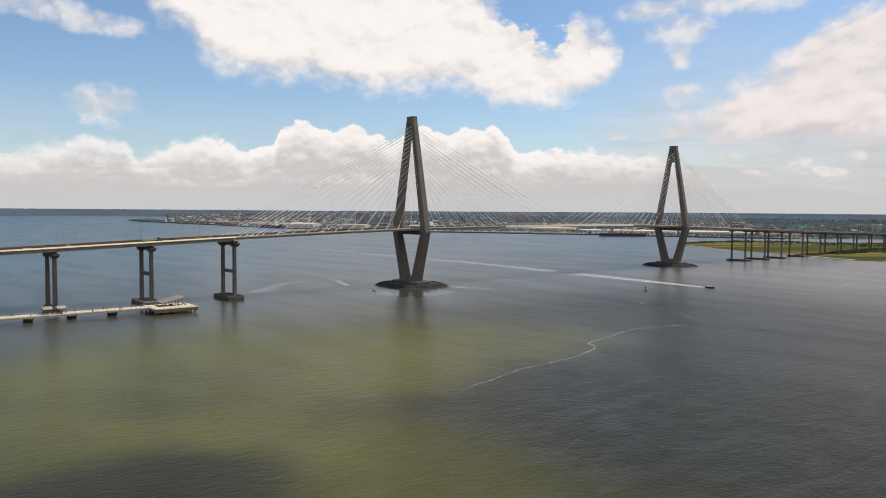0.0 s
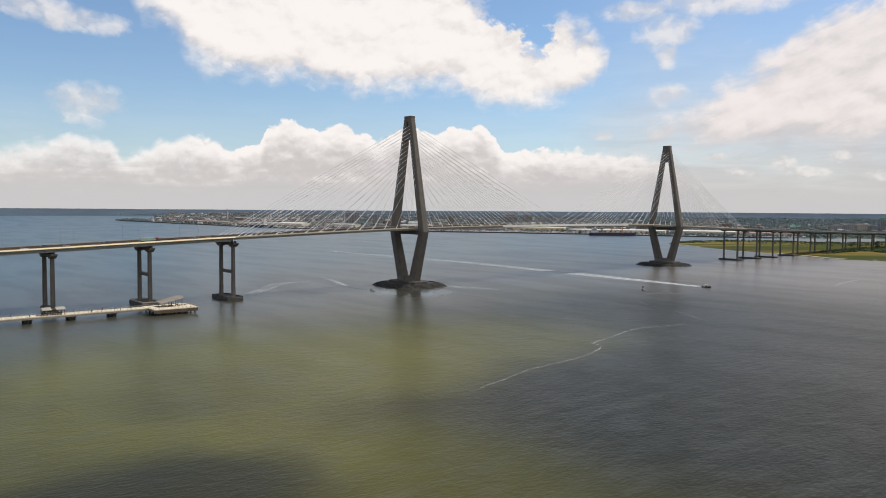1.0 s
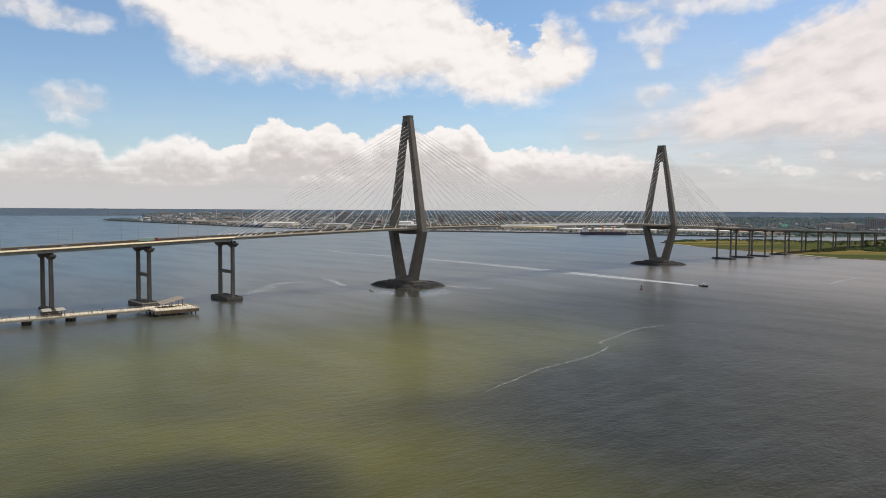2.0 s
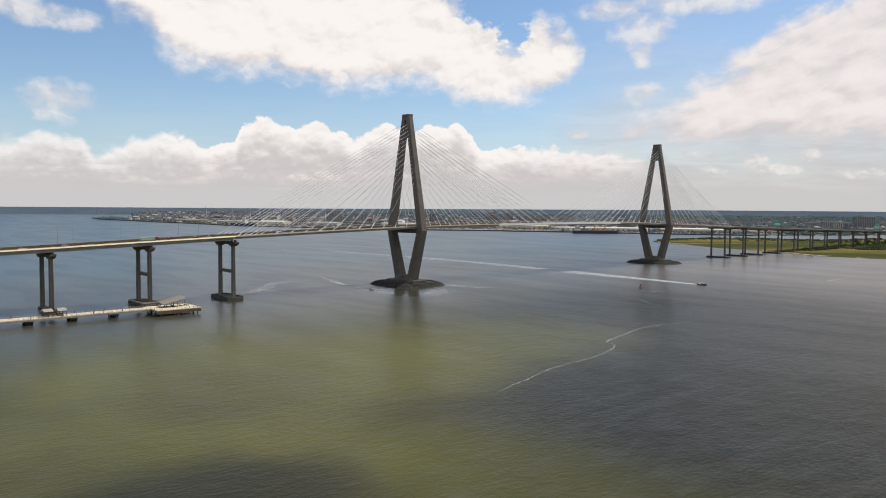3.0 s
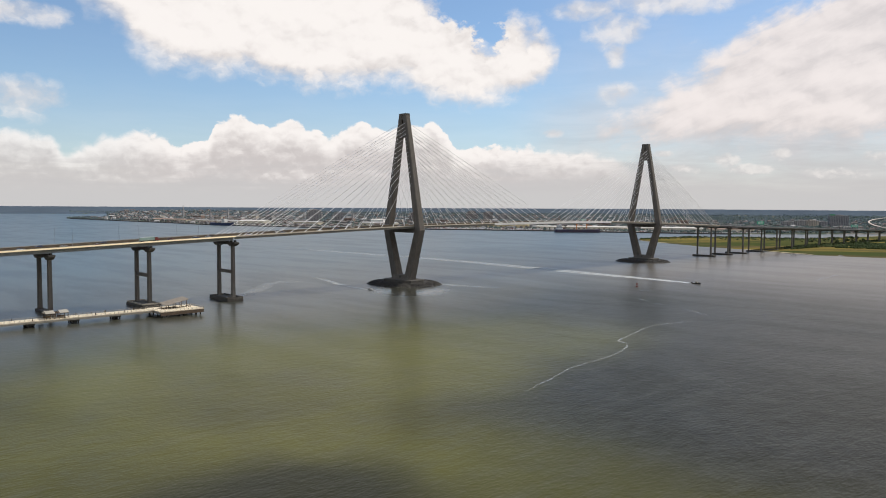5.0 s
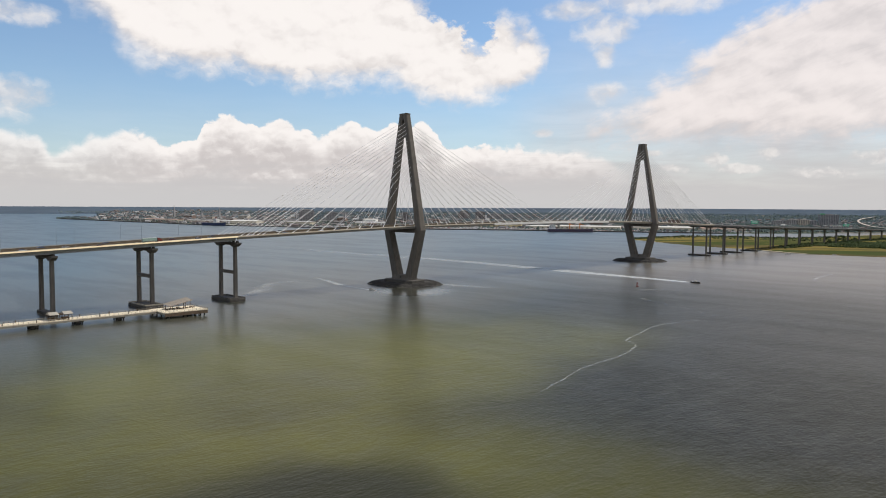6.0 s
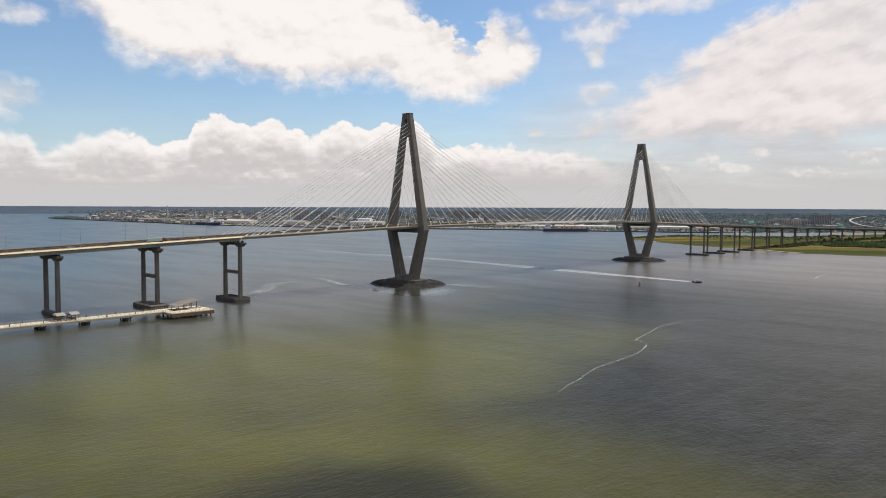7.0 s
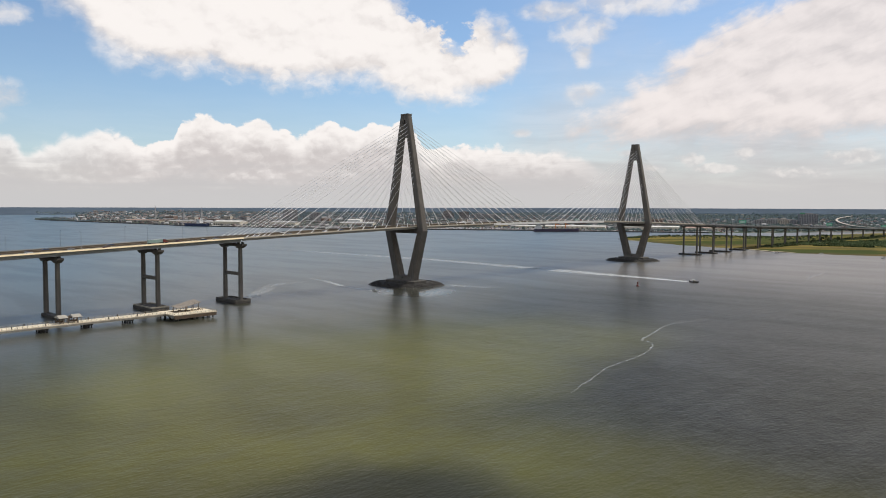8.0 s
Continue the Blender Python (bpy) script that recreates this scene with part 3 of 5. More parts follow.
def strip(name, pts, width, z, material, label, category, n=60, wig=0.0, seed=0, fade=0.0, core=1.0):
    """A ragged ribbon lying along a few control points, with soft edges; core is how full its middle is."""
    mid = []
    for i in range(n + 1):
        s = i / n * (len(pts) - 1)
        k = min(int(s), len(pts) - 2)
        f = s - k
        p0, p1, p2, p3 = (Vector(pts[max(0, min(len(pts) - 1, k + d))]) for d in (-1, 0, 1, 2))
        p = 0.5 * (2 * p1 + (p2 - p0) * f + (2 * p0 - 5 * p1 + 4 * p2 - p3) * f * f + (3 * p1 - p0 - 3 * p2 + p3) * f ** 3)
        mid.append(p)
    v, edge = [], []
    for i, p in enumerate(mid):
        d = (mid[min(i + 1, n)] - mid[max(i - 1, 0)]).normalized()
        side = Vector((-d.y, d.x))
        w0 = width(i / n) if callable(width) else width
        off = side * wig * (noise.noise((i * 0.22, seed, 0)) + 0.5 * noise.noise((i * 0.7, seed, 5)))
        for k, e in ((-1, 0), (-0.65, 1), (-0.25, core), (0.25, core), (0.65, 1), (1, 0)):
            q = p + off + side * w0 * k * (1 + 0.5 * noise.noise((i * 0.9, k, seed)))
            v.append((q.x, q.y, z + lift(q.x, q.y)))
            edge.append(e * min(1, 30 * i / n, 8 * (n - i) / n) * (1 - fade * i / n) ** 2)
    f = [(i * 6 + k, i * 6 + k + 1, i * 6 + k + 7, i * 6 + k + 6) for i in range(n) for k in range(5)]
    me = fast_mesh(name, v, f, material)
    a = me.attributes.new("edge", "FLOAT", "POINT")
    a.data.foreach_set("value", edge)
    return tagged(new(name, me), label, category, kind="stuff")


strip("sand_beach", [(905, 40), (872, -30), (850, -66), (838, -106)], 5.0, 0.75, sand, "narrow pale sand beach on the marsh shore", "beach")
strip("sand_spit", [(1080, 372), (1040, 318), (1000, 250)], 4.0, 0.7, sand, "pale sand edge of the marsh island", "beach")

# ---- foam on the water ----
strip("foam_line", [(-256, -378), (-228, -370), (-198, -362), (-171, -360), (-152, -357), (-139, -353), (-124, -346), (-119, -337), (-108, -333), (-93, -330), (-72, -324), (-50, -321), (-23, -326), (-3, -334), (9, -344)], lambda s: 0.42 + 0.3 * math.exp(-((s - 0.52) / 0.13) ** 2), 0.05, line_foam, "thin wavy white foam line where two currents meet", "foam", 160, 1.0, 2)
strip("foam_line", [(9, -344), (24, -346), (43, -350), (66, -351), (90, -352)], 0.8, 0.05, faint_foam, "faint broken foam line on grey water", "foam", 60, 1.2, 4)
for k, (pts, w) in enumerate((([(72, -236), (60, -252), (46, -285), (27, -314), (11, -344)], 1.5), ([(358, -281), (397, -272), (462, -270)], 2.2), ([(118, -182), (145, -213), (176, -229), (199, -233)], 1.8),
                              ([(-227, -97), (-222, -115), (-215, -132)], 1.4), ([(-172, 2), (-150, 30), (-131, 44), (-106, 76), (-82, 84), (-60, 82)], 7.0), ([(-167, 11), (-146, 22), (-128, 19), (-112, 6)], 2.6),
                              ([(29, -39), (28, -56), (33, -78), (45, -98)], 7.0), ([(-64, 80), (-105, 77), (-141, 53)], 3.0))):
    strip("foam_line", pts, w, 0.05, foam if k in (1, 4, 6) else faint_foam, "faint broken foam line on grey water", "foam", 70, 2.2, 9 + 3 * k)
strip("boat_wake", [(231, -203), (238, -150), (243, -80), (248, -18), (258, 84), (267, 200), (262, 330), (256, 450), (258, 690)], lambda s: 3.8 + 9.8 * min(1, s * 3.0), 0.06, wake_foam, "long white wake behind a speeding motorboat", "wake", 160, 1.2, 4, 0.55, 0.65)
strip("boat_wake", [(-61.5, -27), (-60, -12), (-57, 18), (-48, 48), (-36, 80), (-32, 100), (-20, 125)], lambda s: 2.2 + 3.0 * s, 0.06, wake_foam, "short curved wake behind a small boat", "wake", 60, 0.6, 6, 0.75)


# ---- the bridge ----
GRADE = [(-700, 32), (-364, 46.3), (-333, 48.0), (-298, 49.7), (-258, 51.6), (-210, 53.7), (-160, 55.4), (-100, 57.6), (-37, 59.5), (20, 60.3), (110, 61.0), (235, 61.6), (350, 60.9), (420, 59.4), (500, 57.0), (590, 53.9), (786, 47.7), (1010, 41.6), (1169, 37.6), (1400, 32), (1700, 24), (2000, 16), (2400, 8)]
LINE = [(-700, 90), (-500, 38), (-420, 20), (-334, 4.5), (-266, -3.5), (-198, -9.5), (-100, -12.8), (-5, -14.2), (110, -10), (230, -6), (350, -2.8), (471, -0.5), (660, -1.5), (810, -1.5), (1100, -1.5), (1300, -3), (1500, -12), (1700, -28), (2000, -64), (2400, -130)]
SPAN_W, SPAN_E, TOWER_W, TOWER_E = -198.5, 668.0, -5.0, 471.0


def eased(x, table, reach):
    gx, gz = [p[0] for p in table], [p[1] for p in table]
    return sum(float(np.interp(x + d * reach, gx, gz)) for d in (-1, -0.6, -0.2, 0.2, 0.6, 1)) / 6


def road_z(x):
    return eased(x, GRADE, 50) - 1.1


def axis_y(x):
    return eased(x, LINE, 50)


def sweep(profile, x0, x1, step=12.0):
    """A cross-section of (offset, height over the road) pulled along the bridge."""
    n = max(1, int(math.ceil((x1 - x0) / step)))
    g = Geo()
    return g.loft([[(x, axis_y(x) + o, road_z(x) + h) for o, h in profile] for x in (x0 + (x1 - x0) * i / n for i in range(n + 1))])


def slab(o0, o1, h0, h1):
    return [(o0, h0), (o1, h0), (o1, h1), (o0, h1)]


def parapet(o, s, lean=0.0):
    """A safety-shaped barrier whose outer side drops over the slab's edge; s is its outer side."""
    # lean is added so that the outer face catches more sun
    if lean:
        return [(o + s * (0.25 + lean), -0.1), (o + s * 0.25, 0.78), (o + s * 0.15, 0.85), (o - s * 0.1, 0.85), (o - s * 0.25, 0.35), (o - s * 0.4, 0.05), (o - s * 0.4, -0.1)]
    return [(o + s * 0.25, -0.45), (o + s * 0.25, 1.02), (o + s * 0.15, 1.1), (o - s * 0.1, 1.1), (o - s * 0.25, 0.35), (o - s * 0.4, 0.05), (o - s * 0.4, -0.4), (o - s * 0.05, -0.45)]


bridge = thing("cable_stayed_bridge", "long grey concrete cable-stayed bridge with two diamond towers", "bridge")
viaduct = thing("approach_viaduct", "long grey concrete approach viaduct on twin columns", "viaduct")


def deck_run(owner, x0, x1, style):
    edge = cream_concrete if style == "girder" else tan_concrete if style == "cable" else viaduct_concrete
    part("deck_slab", sweep(slab(-19.2, 19.2, -0.5, 0.0), x0, x1), grey_beam, owner)
    part("parapet", sweep(parapet(-19.3, -1, 0.6 if style == "girder" else 0.25 if style == "cable" else 0.0), x0, x1), edge, owner, "pale concrete parapet")
    part("parapet", sweep(parapet(19.3, 1), x0, x1), deck_concrete, owner, "pale grey concrete parapet")
    part("median_barrier", sweep([(-0.35, 0.0), (0.35, 0.0), (0.1, 0.9), (-0.1, 0.9)], x0, x1), shaded_barrier_concrete, owner)
    for a, b in ((-18.2, -0.7), (0.7, 14.2)):
        part("carriageway", sweep(slab(a, b, 0.0, 0.03), x0, x1), asphalt, owner, "tan concrete carriageway")
    part("footway", sweep(slab(15.0, 18.7, 0.0, 0.16), x0, x1), deck_concrete, owner)
    part("footway_barrier", sweep([(14.4, 0.0), (14.9, 0.0), (14.75, 0.85), (14.6, 0.85)], x0, x1), shaded_barrier_concrete, owner)
    for o in (-17.9, -14.2, -10.6, -7.0, -3.4, -1.1, 1.1, 4.6, 8.2, 11.8):
        part("lane_line", sweep(slab(o - 0.09, o + 0.09, 0.03, 0.036), x0, x1, 24), line_paint, owner)
    if style == "cable":
        for o in (-17.7, 17.7):
            part("edge_girder", sweep([(o - 0.7, -0.5), (o + 0.7, -0.5), (o + 0.7, -1.6), (o + 0.45, -1.9), (o - 0.45, -1.9), (o - 0.7, -1.6)], x0, x1), grey_beam, owner)
        x = x0 + 6
        while x < x1 - 2:
            part("floor_beam", Geo().box(x - 0.4, x + 0.4, axis_y(x) - 17.0, axis_y(x) + 17.0, road_z(x) - 1.7, road_z(x) - 0.5), dark_girder, owner)
            x += 14.2
    else:
        for o in (-15.5, -9.3, -3.1, 3.1, 9.3, 15.5):
            part("girder", sweep([(o - 0.9, -0.5), (o + 0.9, -0.5), (o + 0.25, -0.8), (o + 0.25, -2.7), (o + 0.8, -3.0), (o - 0.8, -3.0), (o - 0.25, -2.7), (o - 0.25, -0.8)] if style == "girder" else slab(o - 0.6, o + 0.6, -2.0, -0.5), x0, x1), dark_girder if style == "girder" else viaduct_concrete, owner)


deck_run(bridge, -700, SPAN_W, "girder")
deck_run(bridge, SPAN_W + 0.15, SPAN_E, "cable")
deck_run(viaduct, SPAN_E + 0.15, 2400, "viaduct")
for s in (-1, 1):
    part("fascia_panel", sweep([(s * 19.56, -1.5), (s * 19.75, -1.5), (s * 19.8, 0.95), (s * 19.56, 0.95)], 113, 352), white_panel, bridge, "clean white fascia panel")

# towers
TOP = 168.4


def leg_centre(z):
    """Half distance of the leg centres at a height."""
    return float(np.interp(z, [6, 55.0, TOP], [9.0, 23.4, 2.7]))


def leg_ring(x, y, z, wx, wy, c=0.7):
    return chamfered(x, y, z, wx, wy, c)


def tower(x0):
    y0 = axis_y(x0)
    for s in (-1, 1):
        part("lower_leg", Geo().loft([leg_ring(x0, y0 + s * leg_centre(z), z, 8.6 - (z - 6) * 0.02, 9.6 - (z - 6) * 0.03) for z in (5.5, 20, 38, 55)]), concrete, bridge)
        part("upper_leg", Geo().loft([leg_ring(x0, y0 + s * leg_centre(z), z, float(np.interp(z, [55, TOP], [7.4, 6.0])), float(np.interp(z, [55, TOP], [8.0, 5.3]))) for z in (55, 57, 80, 110, 140, 157, TOP)]), concrete, bridge)
        part("leg_cap", Geo().box(x0 - 3.1, x0 + 3.1, y0 + s * 2.75 - 2.65, y0 + s * 2.75 + 2.6, TOP, TOP + 1.9, 0.6), concrete, bridge)
    head = Geo()
    for a, b in ((147, 160.5), (164.5, TOP - 0.5)):
        w = [max(0.4, leg_centre(z) - 2.4) for z in (a, b)]
        head.loft([[(x0 - 2.6, y0 - k, z), (x0 + 2.6, y0 - k, z), (x0 + 2.6, y0 + k, z), (x0 - 2.6, y0 + k, z)] for z, k in zip((a, b), w)])
    head.box(x0 - 0.6, x0 + 0.6, y0 - 1.8, y0 + 1.8, 160.5, 164.5)
    part("tower_head", head, concrete, bridge, "solid head with a dark niche")
    z = road_z(x0)
    part("crossbeam", Geo().prism([(y0 - 21, z - 2.4), (y0 + 21, z - 2.4), (y0 + 19.5, z - 6.4), (y0 - 19.5, z - 6.4)], 0, x0 - 2.9, x0 + 2.9), concrete, bridge)
    base = Geo()
    base.loft([chamfered(x0, y0, zz, wx, wy, 5) for zz, wx, wy in ((1.5, 27, 41), (5.2, 26.6, 40.6), (5.5, 26, 40))])
    part("pedestal", base, footing_concrete, bridge, "dark stained pedestal slab")
    part("plinth", Geo().loft([chamfered(x0, y0, zz, wx, wy, 1) for zz, wx, wy in ((5.5, 12, 28), (8.4, 9.8, 26), (10.0, 9.0, 22.0))]), concrete, bridge)
    part("doorway", Geo().box(x0 - 5.4, x0 - 4.6, y0 - 0.9, y0 + 0.9, 6.0, 8.8), footing_concrete, bridge)


tower(TOWER_W), tower(TOWER_E)

# stay cables: two planes, sixteen to each side of a tower
for x0, outer in ((TOWER_W, -1), (TOWER_E, 1)):
    for way_x in (-1, 1):
        for k in range(16):
            d = 16 + 14.2 * k
            if way_x == outer and k > 11:
                d = 172 + 5.0 * (k - 11)
            xa = x0 + way_x * d
            zt = 108 + 3.55 * k
            for s in (-1, 1):
                low = Vector((xa, axis_y(xa) + s * 18.2, road_z(xa)))
                top = Vector((x0 + way_x * 1.6, axis_y(x0) + s * leg_centre(zt), zt))
                u = (top - low).normalized()
                c = part("stay_cable", Geo().tube(low, top, 0.14, n=6), cable_white, bridge, "white sheathed stay cable")
                part("anchor_sleeve", Geo().tube(low + u * 0.2, low + u * 4.5, 0.4, 0.32, 8), cable_white, c)


def pier(owner, x, strut=0.0, foot=(15, 31), z_foot=3.0, cap_drop=4.3, gap=11.8, slim=1.0, low=3.0, deep=3.4, rim=footing_concrete):
    y, zc = axis_y(x), road_z(x) - cap_drop
    part("footing", Geo().loft([chamfered(x, y, z, *foot, 1.0) for z in (-1.2, z_foot - 0.3)] + [chamfered(x, y, z_foot, foot[0] - 0.6, foot[1] - 0.6, 1.0)]), footing_concrete, owner, "dark waterline footing")
    if foot[0] > 12:
        fx, fy = foot[0] / 2 - 0.4, foot[1] / 2 - 0.4
        for x0, x1, y0, y1 in ((-fx, -fx + 1.2, -fy, fy), (fx - 1.2, fx, -fy, fy), (-fx + 1.2, fx - 1.2, -fy, -fy + 1.2), (-fx + 1.2, fx - 1.2, fy - 1.2, fy)):
            part("footing_rim", Geo().box(x + x0, x + x1, y + y0, y + y1, z_foot, z_foot + 0.8), rim, owner)
    for s in (-1, 1):
        part("column", Geo().loft([chamfered(x, y + s * gap, z, w * slim, w * slim, 0.4) for z, w in ((z_foot, 3.4), (z_foot + 1.0, 3.0), (zc - deep + 0.2, 2.7))]), pier_concrete, owner)
    if strut:
        part("strut", Geo().box(x - 1.1, x + 1.1, y - gap + 1.3, y + gap - 1.3, strut - 1.3, strut + 1.3), pier_concrete, owner)
    part("pier_cap", Geo().prism([(y - 18.4, zc), (y + 18.4, zc), (y + 18.4, zc - deep * 0.32), (y + gap + 2.2, zc - deep), (y + gap - 1.6, zc - deep), (y + gap - 4, zc - deep * 0.6), (y - gap + 4, zc - deep * 0.6), (y - gap + 1.6, zc - deep), (y - gap - 2.2, zc - deep), (y - 18.4, zc - deep * 0.32)], 0, x - 2.2 * slim, x + 2.2 * slim), pier_concrete, owner)
    for o in (-15.5, -9.3, -3.1, 3.1, 9.3, 15.5):
        part("bearing", Geo().box(x - 0.8, x + 0.8, y + o - 0.9, y + o + 0.9, zc, road_z(x) - low), footing_concrete, owner)


pier(bridge, -197.0, 24.0, z_foot=2.6, cap_drop=4.6)
# tan rim here paints sunlight on the footing's edge
pier(bridge, -264.0, 24.5, z_foot=2.6, rim=tan_concrete)
pier(bridge, -331.7, 0, (6, 29), z_foot=2.2)
for x in (-403, -472, -541, -610):
    pier(bridge, x, 0, z_foot=2.6)
for k in range(18):
    x = (656, 718, 774, 850, 918, 990, 1060, 1132)[k] if k < 8 else 1132 + 72 * (k - 7)
    pier(viaduct, x, 0, (9, 37) if k < 3 else (6, 30), 2.4 if k < 3 else 1.9, 2.6, 11.5, 0.84, 2.0, 2.4)


def island_shape(t):
    """Blunt flanks and drawn-out ends."""
    c = abs(math.cos(t + 0.72))
    return 0.84 + 0.14 * c ** 4


def rock_island(x, y, seed):
    top = thing("rock_island", "low oval island of dark piled boulders round a bridge tower", "rock island", "tower islands", (x, y, 0))
    rnd = random.Random(seed)
    g = Geo()
    prof = [(1.06, -1.5), (1.0, 0.1), (0.96, 0.9), (0.91, 1.8), (0.85, 2.5), (0.78, 2.9), (0.68, 3.1), (0.5, 3.2), (0.2, 3.2)]
    rings = []
    for s, z in prof:
        ring = []
        for i in range(72):
            t = 2 * math.pi * i / 72
            k = s * island_shape(t) * (1 + 0.03 * noise.noise((math.cos(t) * 3, math.sin(t) * 3, seed)))
            ring.append((math.cos(t) * 35 * k, math.sin(t) * 41 * k, z + 0.5 * noise.noise((i * 0.8, s * 9, seed))))
        rings.append(ring)
    part("mound", g.loft(rings), rock, top)
    ico = icosahedron()
    for name, m, lo, hi, n in (("riprap", rock, 0.9, 3.1, 1500), ("wet_riprap", wet_rock, -0.4, 0.9, 700)):
        v, f = [], []
        for i in range(n):
            t, z = rnd.uniform(0, 2 * math.pi), rnd.uniform(lo, hi)
            s = float(np.interp(z, [-1.5, 0.1, 0.9, 1.8, 2.5, 2.9, 3.1, 3.2], [1.06, 1.0, 0.96, 0.91, 0.85, 0.78, rnd.uniform(0.6, 0.74), 0.6]))
            s *= island_shape(t)
            w = rnd.uniform(0.5, 1.15)
            p = np.array(ico[0]) * np.array([w * rnd.uniform(0.7, 1.3), w * rnd.uniform(0.7, 1.3), w * rnd.uniform(0.5, 0.9)]) * (1 + 0.25 * np.array([[rnd.uniform(-1, 1)] for _ in range(12)]))
            p += np.array([math.cos(t) * 35 * s, math.sin(t) * 41 * s, z])
            f.append(np.array(ico[1]) + 12 * i)
            v.append(p)
        b = part(name, fast_mesh(name, np.concatenate(v), np.concatenate(f), m), m, top)
        tagged(b, kind="stuff")
    return top


def icosahedron():
    a, b = 0.5257, 0.8507
    v = [(-a, b, 0), (a, b, 0), (-a, -b, 0), (a, -b, 0), (0, -a, b), (0, a, b), (0, -a, -b), (0, a, -b), (b, 0, -a), (b, 0, a), (-b, 0, -a), (-b, 0, a)]
    f = [(0, 11, 5), (0, 5, 1), (0, 1, 7), (0, 7, 10), (0, 10, 11), (1, 5, 9), (5, 11, 4), (11, 10, 2), (10, 7, 6), (7, 1, 8), (3, 9, 4), (3, 4, 2), (3, 2, 6), (3, 6, 8), (3, 8, 9), (4, 9, 5), (2, 4, 11), (6, 2, 10), (8, 6, 7), (9, 8, 1)]
    return v, f


rock_island(TOWER_W + 2, -12, 3)
rock_island(TOWER_E - 4, -2, 8)


# ---- the fishing pier ----
DOCK_Z = 4.5
dock = thing("fishing_pier", "long pale concrete fishing pier on dark piles", "pier")
part("walkway", Geo().box(-640, -281.5, -62.0, -51.5, DOCK_Z - 0.55, DOCK_Z), dock_top, dock, "pale sunlit concrete deck")
part("platform", Geo().box(-281.5, -249.5, -75, -49, DOCK_Z - 0.55, DOCK_Z + 0.004), dock_top, dock, "wide pale end platform")
for y in (-61.7, -51.8):
    part("edge_beam", Geo().box(-640, -281.8, y - 0.3, y + 0.3, DOCK_Z - 1.7, DOCK_Z - 0.55), dock_side, dock)
for y in (-74.7, -49.3):
    part("edge_beam", Geo().box(-281.2, -249.8, y - 0.3, y + 0.3, DOCK_Z - 2.9, DOCK_Z - 0.55), timber, dock)
for x in (-281.1, -249.9):
    part("edge_beam", Geo().box(x - 0.3, x + 0.3, -74.4, -49.6, DOCK_Z - 1.7, DOCK_Z - 0.55), dock_side, dock)
for k in range(11):
    x = -305.5 - 26.8 * k
    part("pile_cap", Geo().box(x - 2.6, x + 2.6, -61.0, -52.0, DOCK_Z - 2.6, DOCK_Z - 0.56, 0.3), wet_pile, dock, "dark pile cap")
    for px in (-1.8, 0, 1.8):
        for py in (-60, -56.5, -53):
            part("support_post", Geo().tube((x + px, py, -1.5), (x + px, py, DOCK_Z - 2.6), 0.5), wet_pile, dock)
for x in (-278, -265.5, -253):
    for y in (-73, -65, -58, -51):
        part("pile_cap", Geo().box(x - 2.4, x + 2.4, y - 1.4, y + 1.4, DOCK_Z - 2.2, DOCK_Z - 0.56, 0.3), wet_pile, dock, "dark pile cap")
        for px in (-1.5, 1.5):
            part("support_post", Geo().tube((x + px, y, -1.5), (x + px, y, DOCK_Z - 2.2), 0.45), wet_pile, dock)


def railing(a, b):
    """A rail fence from a to b: posts, two rails and a broad timber cap."""
    a, b = Vector((*a, DOCK_Z)), Vector((*b, DOCK_Z))
    n = max(1, round((b - a).length / 2.9))
    u = (b - a).normalized()
    post = Geo().box(-0.08, 0.08, -0.08, 0.08, 0, 1.1).mesh("rail_post", timber)
    for i in range(n + 1):
        p = part("rail_post", post, timber, dock)
        p.matrix_basis = Matrix.Translation(a.lerp(b, i / n))
    for h, w, t in ((1.08, 0.16, 0.06), (0.7, 0.05, 0.05), (0.35, 0.05, 0.05)):
        s = Vector((-u.y, u.x, 0)) * w
        z = Vector((0, 0, t))
        part("rail", Geo().loft([[p - s + Vector((0, 0, h)), p + s + Vector((0, 0, h)), p + s + z + Vector((0, 0, h)), p - s + z + Vector((0, 0, h))] for p in (a, b)]), tin_roof, dock)


railing((-470, -61.7), (-281.7, -61.7))
railing((-470, -51.8), (-281.7, -51.8))
railing((-281.2, -62.0), (-281.2, -74.7)), railing((-281.2, -74.7), (-249.8, -74.7)), railing((-249.8, -74.7), (-249.8, -49.3)), railing((-249.8, -49.3), (-281.2, -49.3))

# dark service posts along the walkway
for k in range(17):
    for y in (-61.0,) if k % 2 else (-52.4,):
        b = thing("service_post", "short dark service post on the pier deck", "post", "service posts", (-291 - 9.6 * k, y, DOCK_Z))
        part("shaft", Geo().box(-0.25, 0.25, -0.25, 0.25, 0, 1.25, 0.08), timber, b)
        part("cap", Geo().loft([chamfered(0, 0, z, w, w, 0.1) for z, w in ((1.25, 0.7), (1.4, 0.7), (1.6, 0.2))]), footing_concrete, b)


def bench(at, turn):
    b = thing("bench", "brown timber bench on the pier deck", "bench", "benches", at, turn)
    part("seat", Geo().box(-1.0, 1.0, -0.25, 0.25, 0.42, 0.5), timber, b)
    part("backrest", Geo().prism([(0.22, 0.5), (0.3, 0.5), (0.42, 1.0), (0.34, 1.0)], 0, -1.0, 1.0), timber, b)
    for x in (-0.8, 0.8):
        part("leg", Geo().box(x - 0.06, x + 0.06, -0.22, 0.22, 0, 0.42), footing_concrete, b)


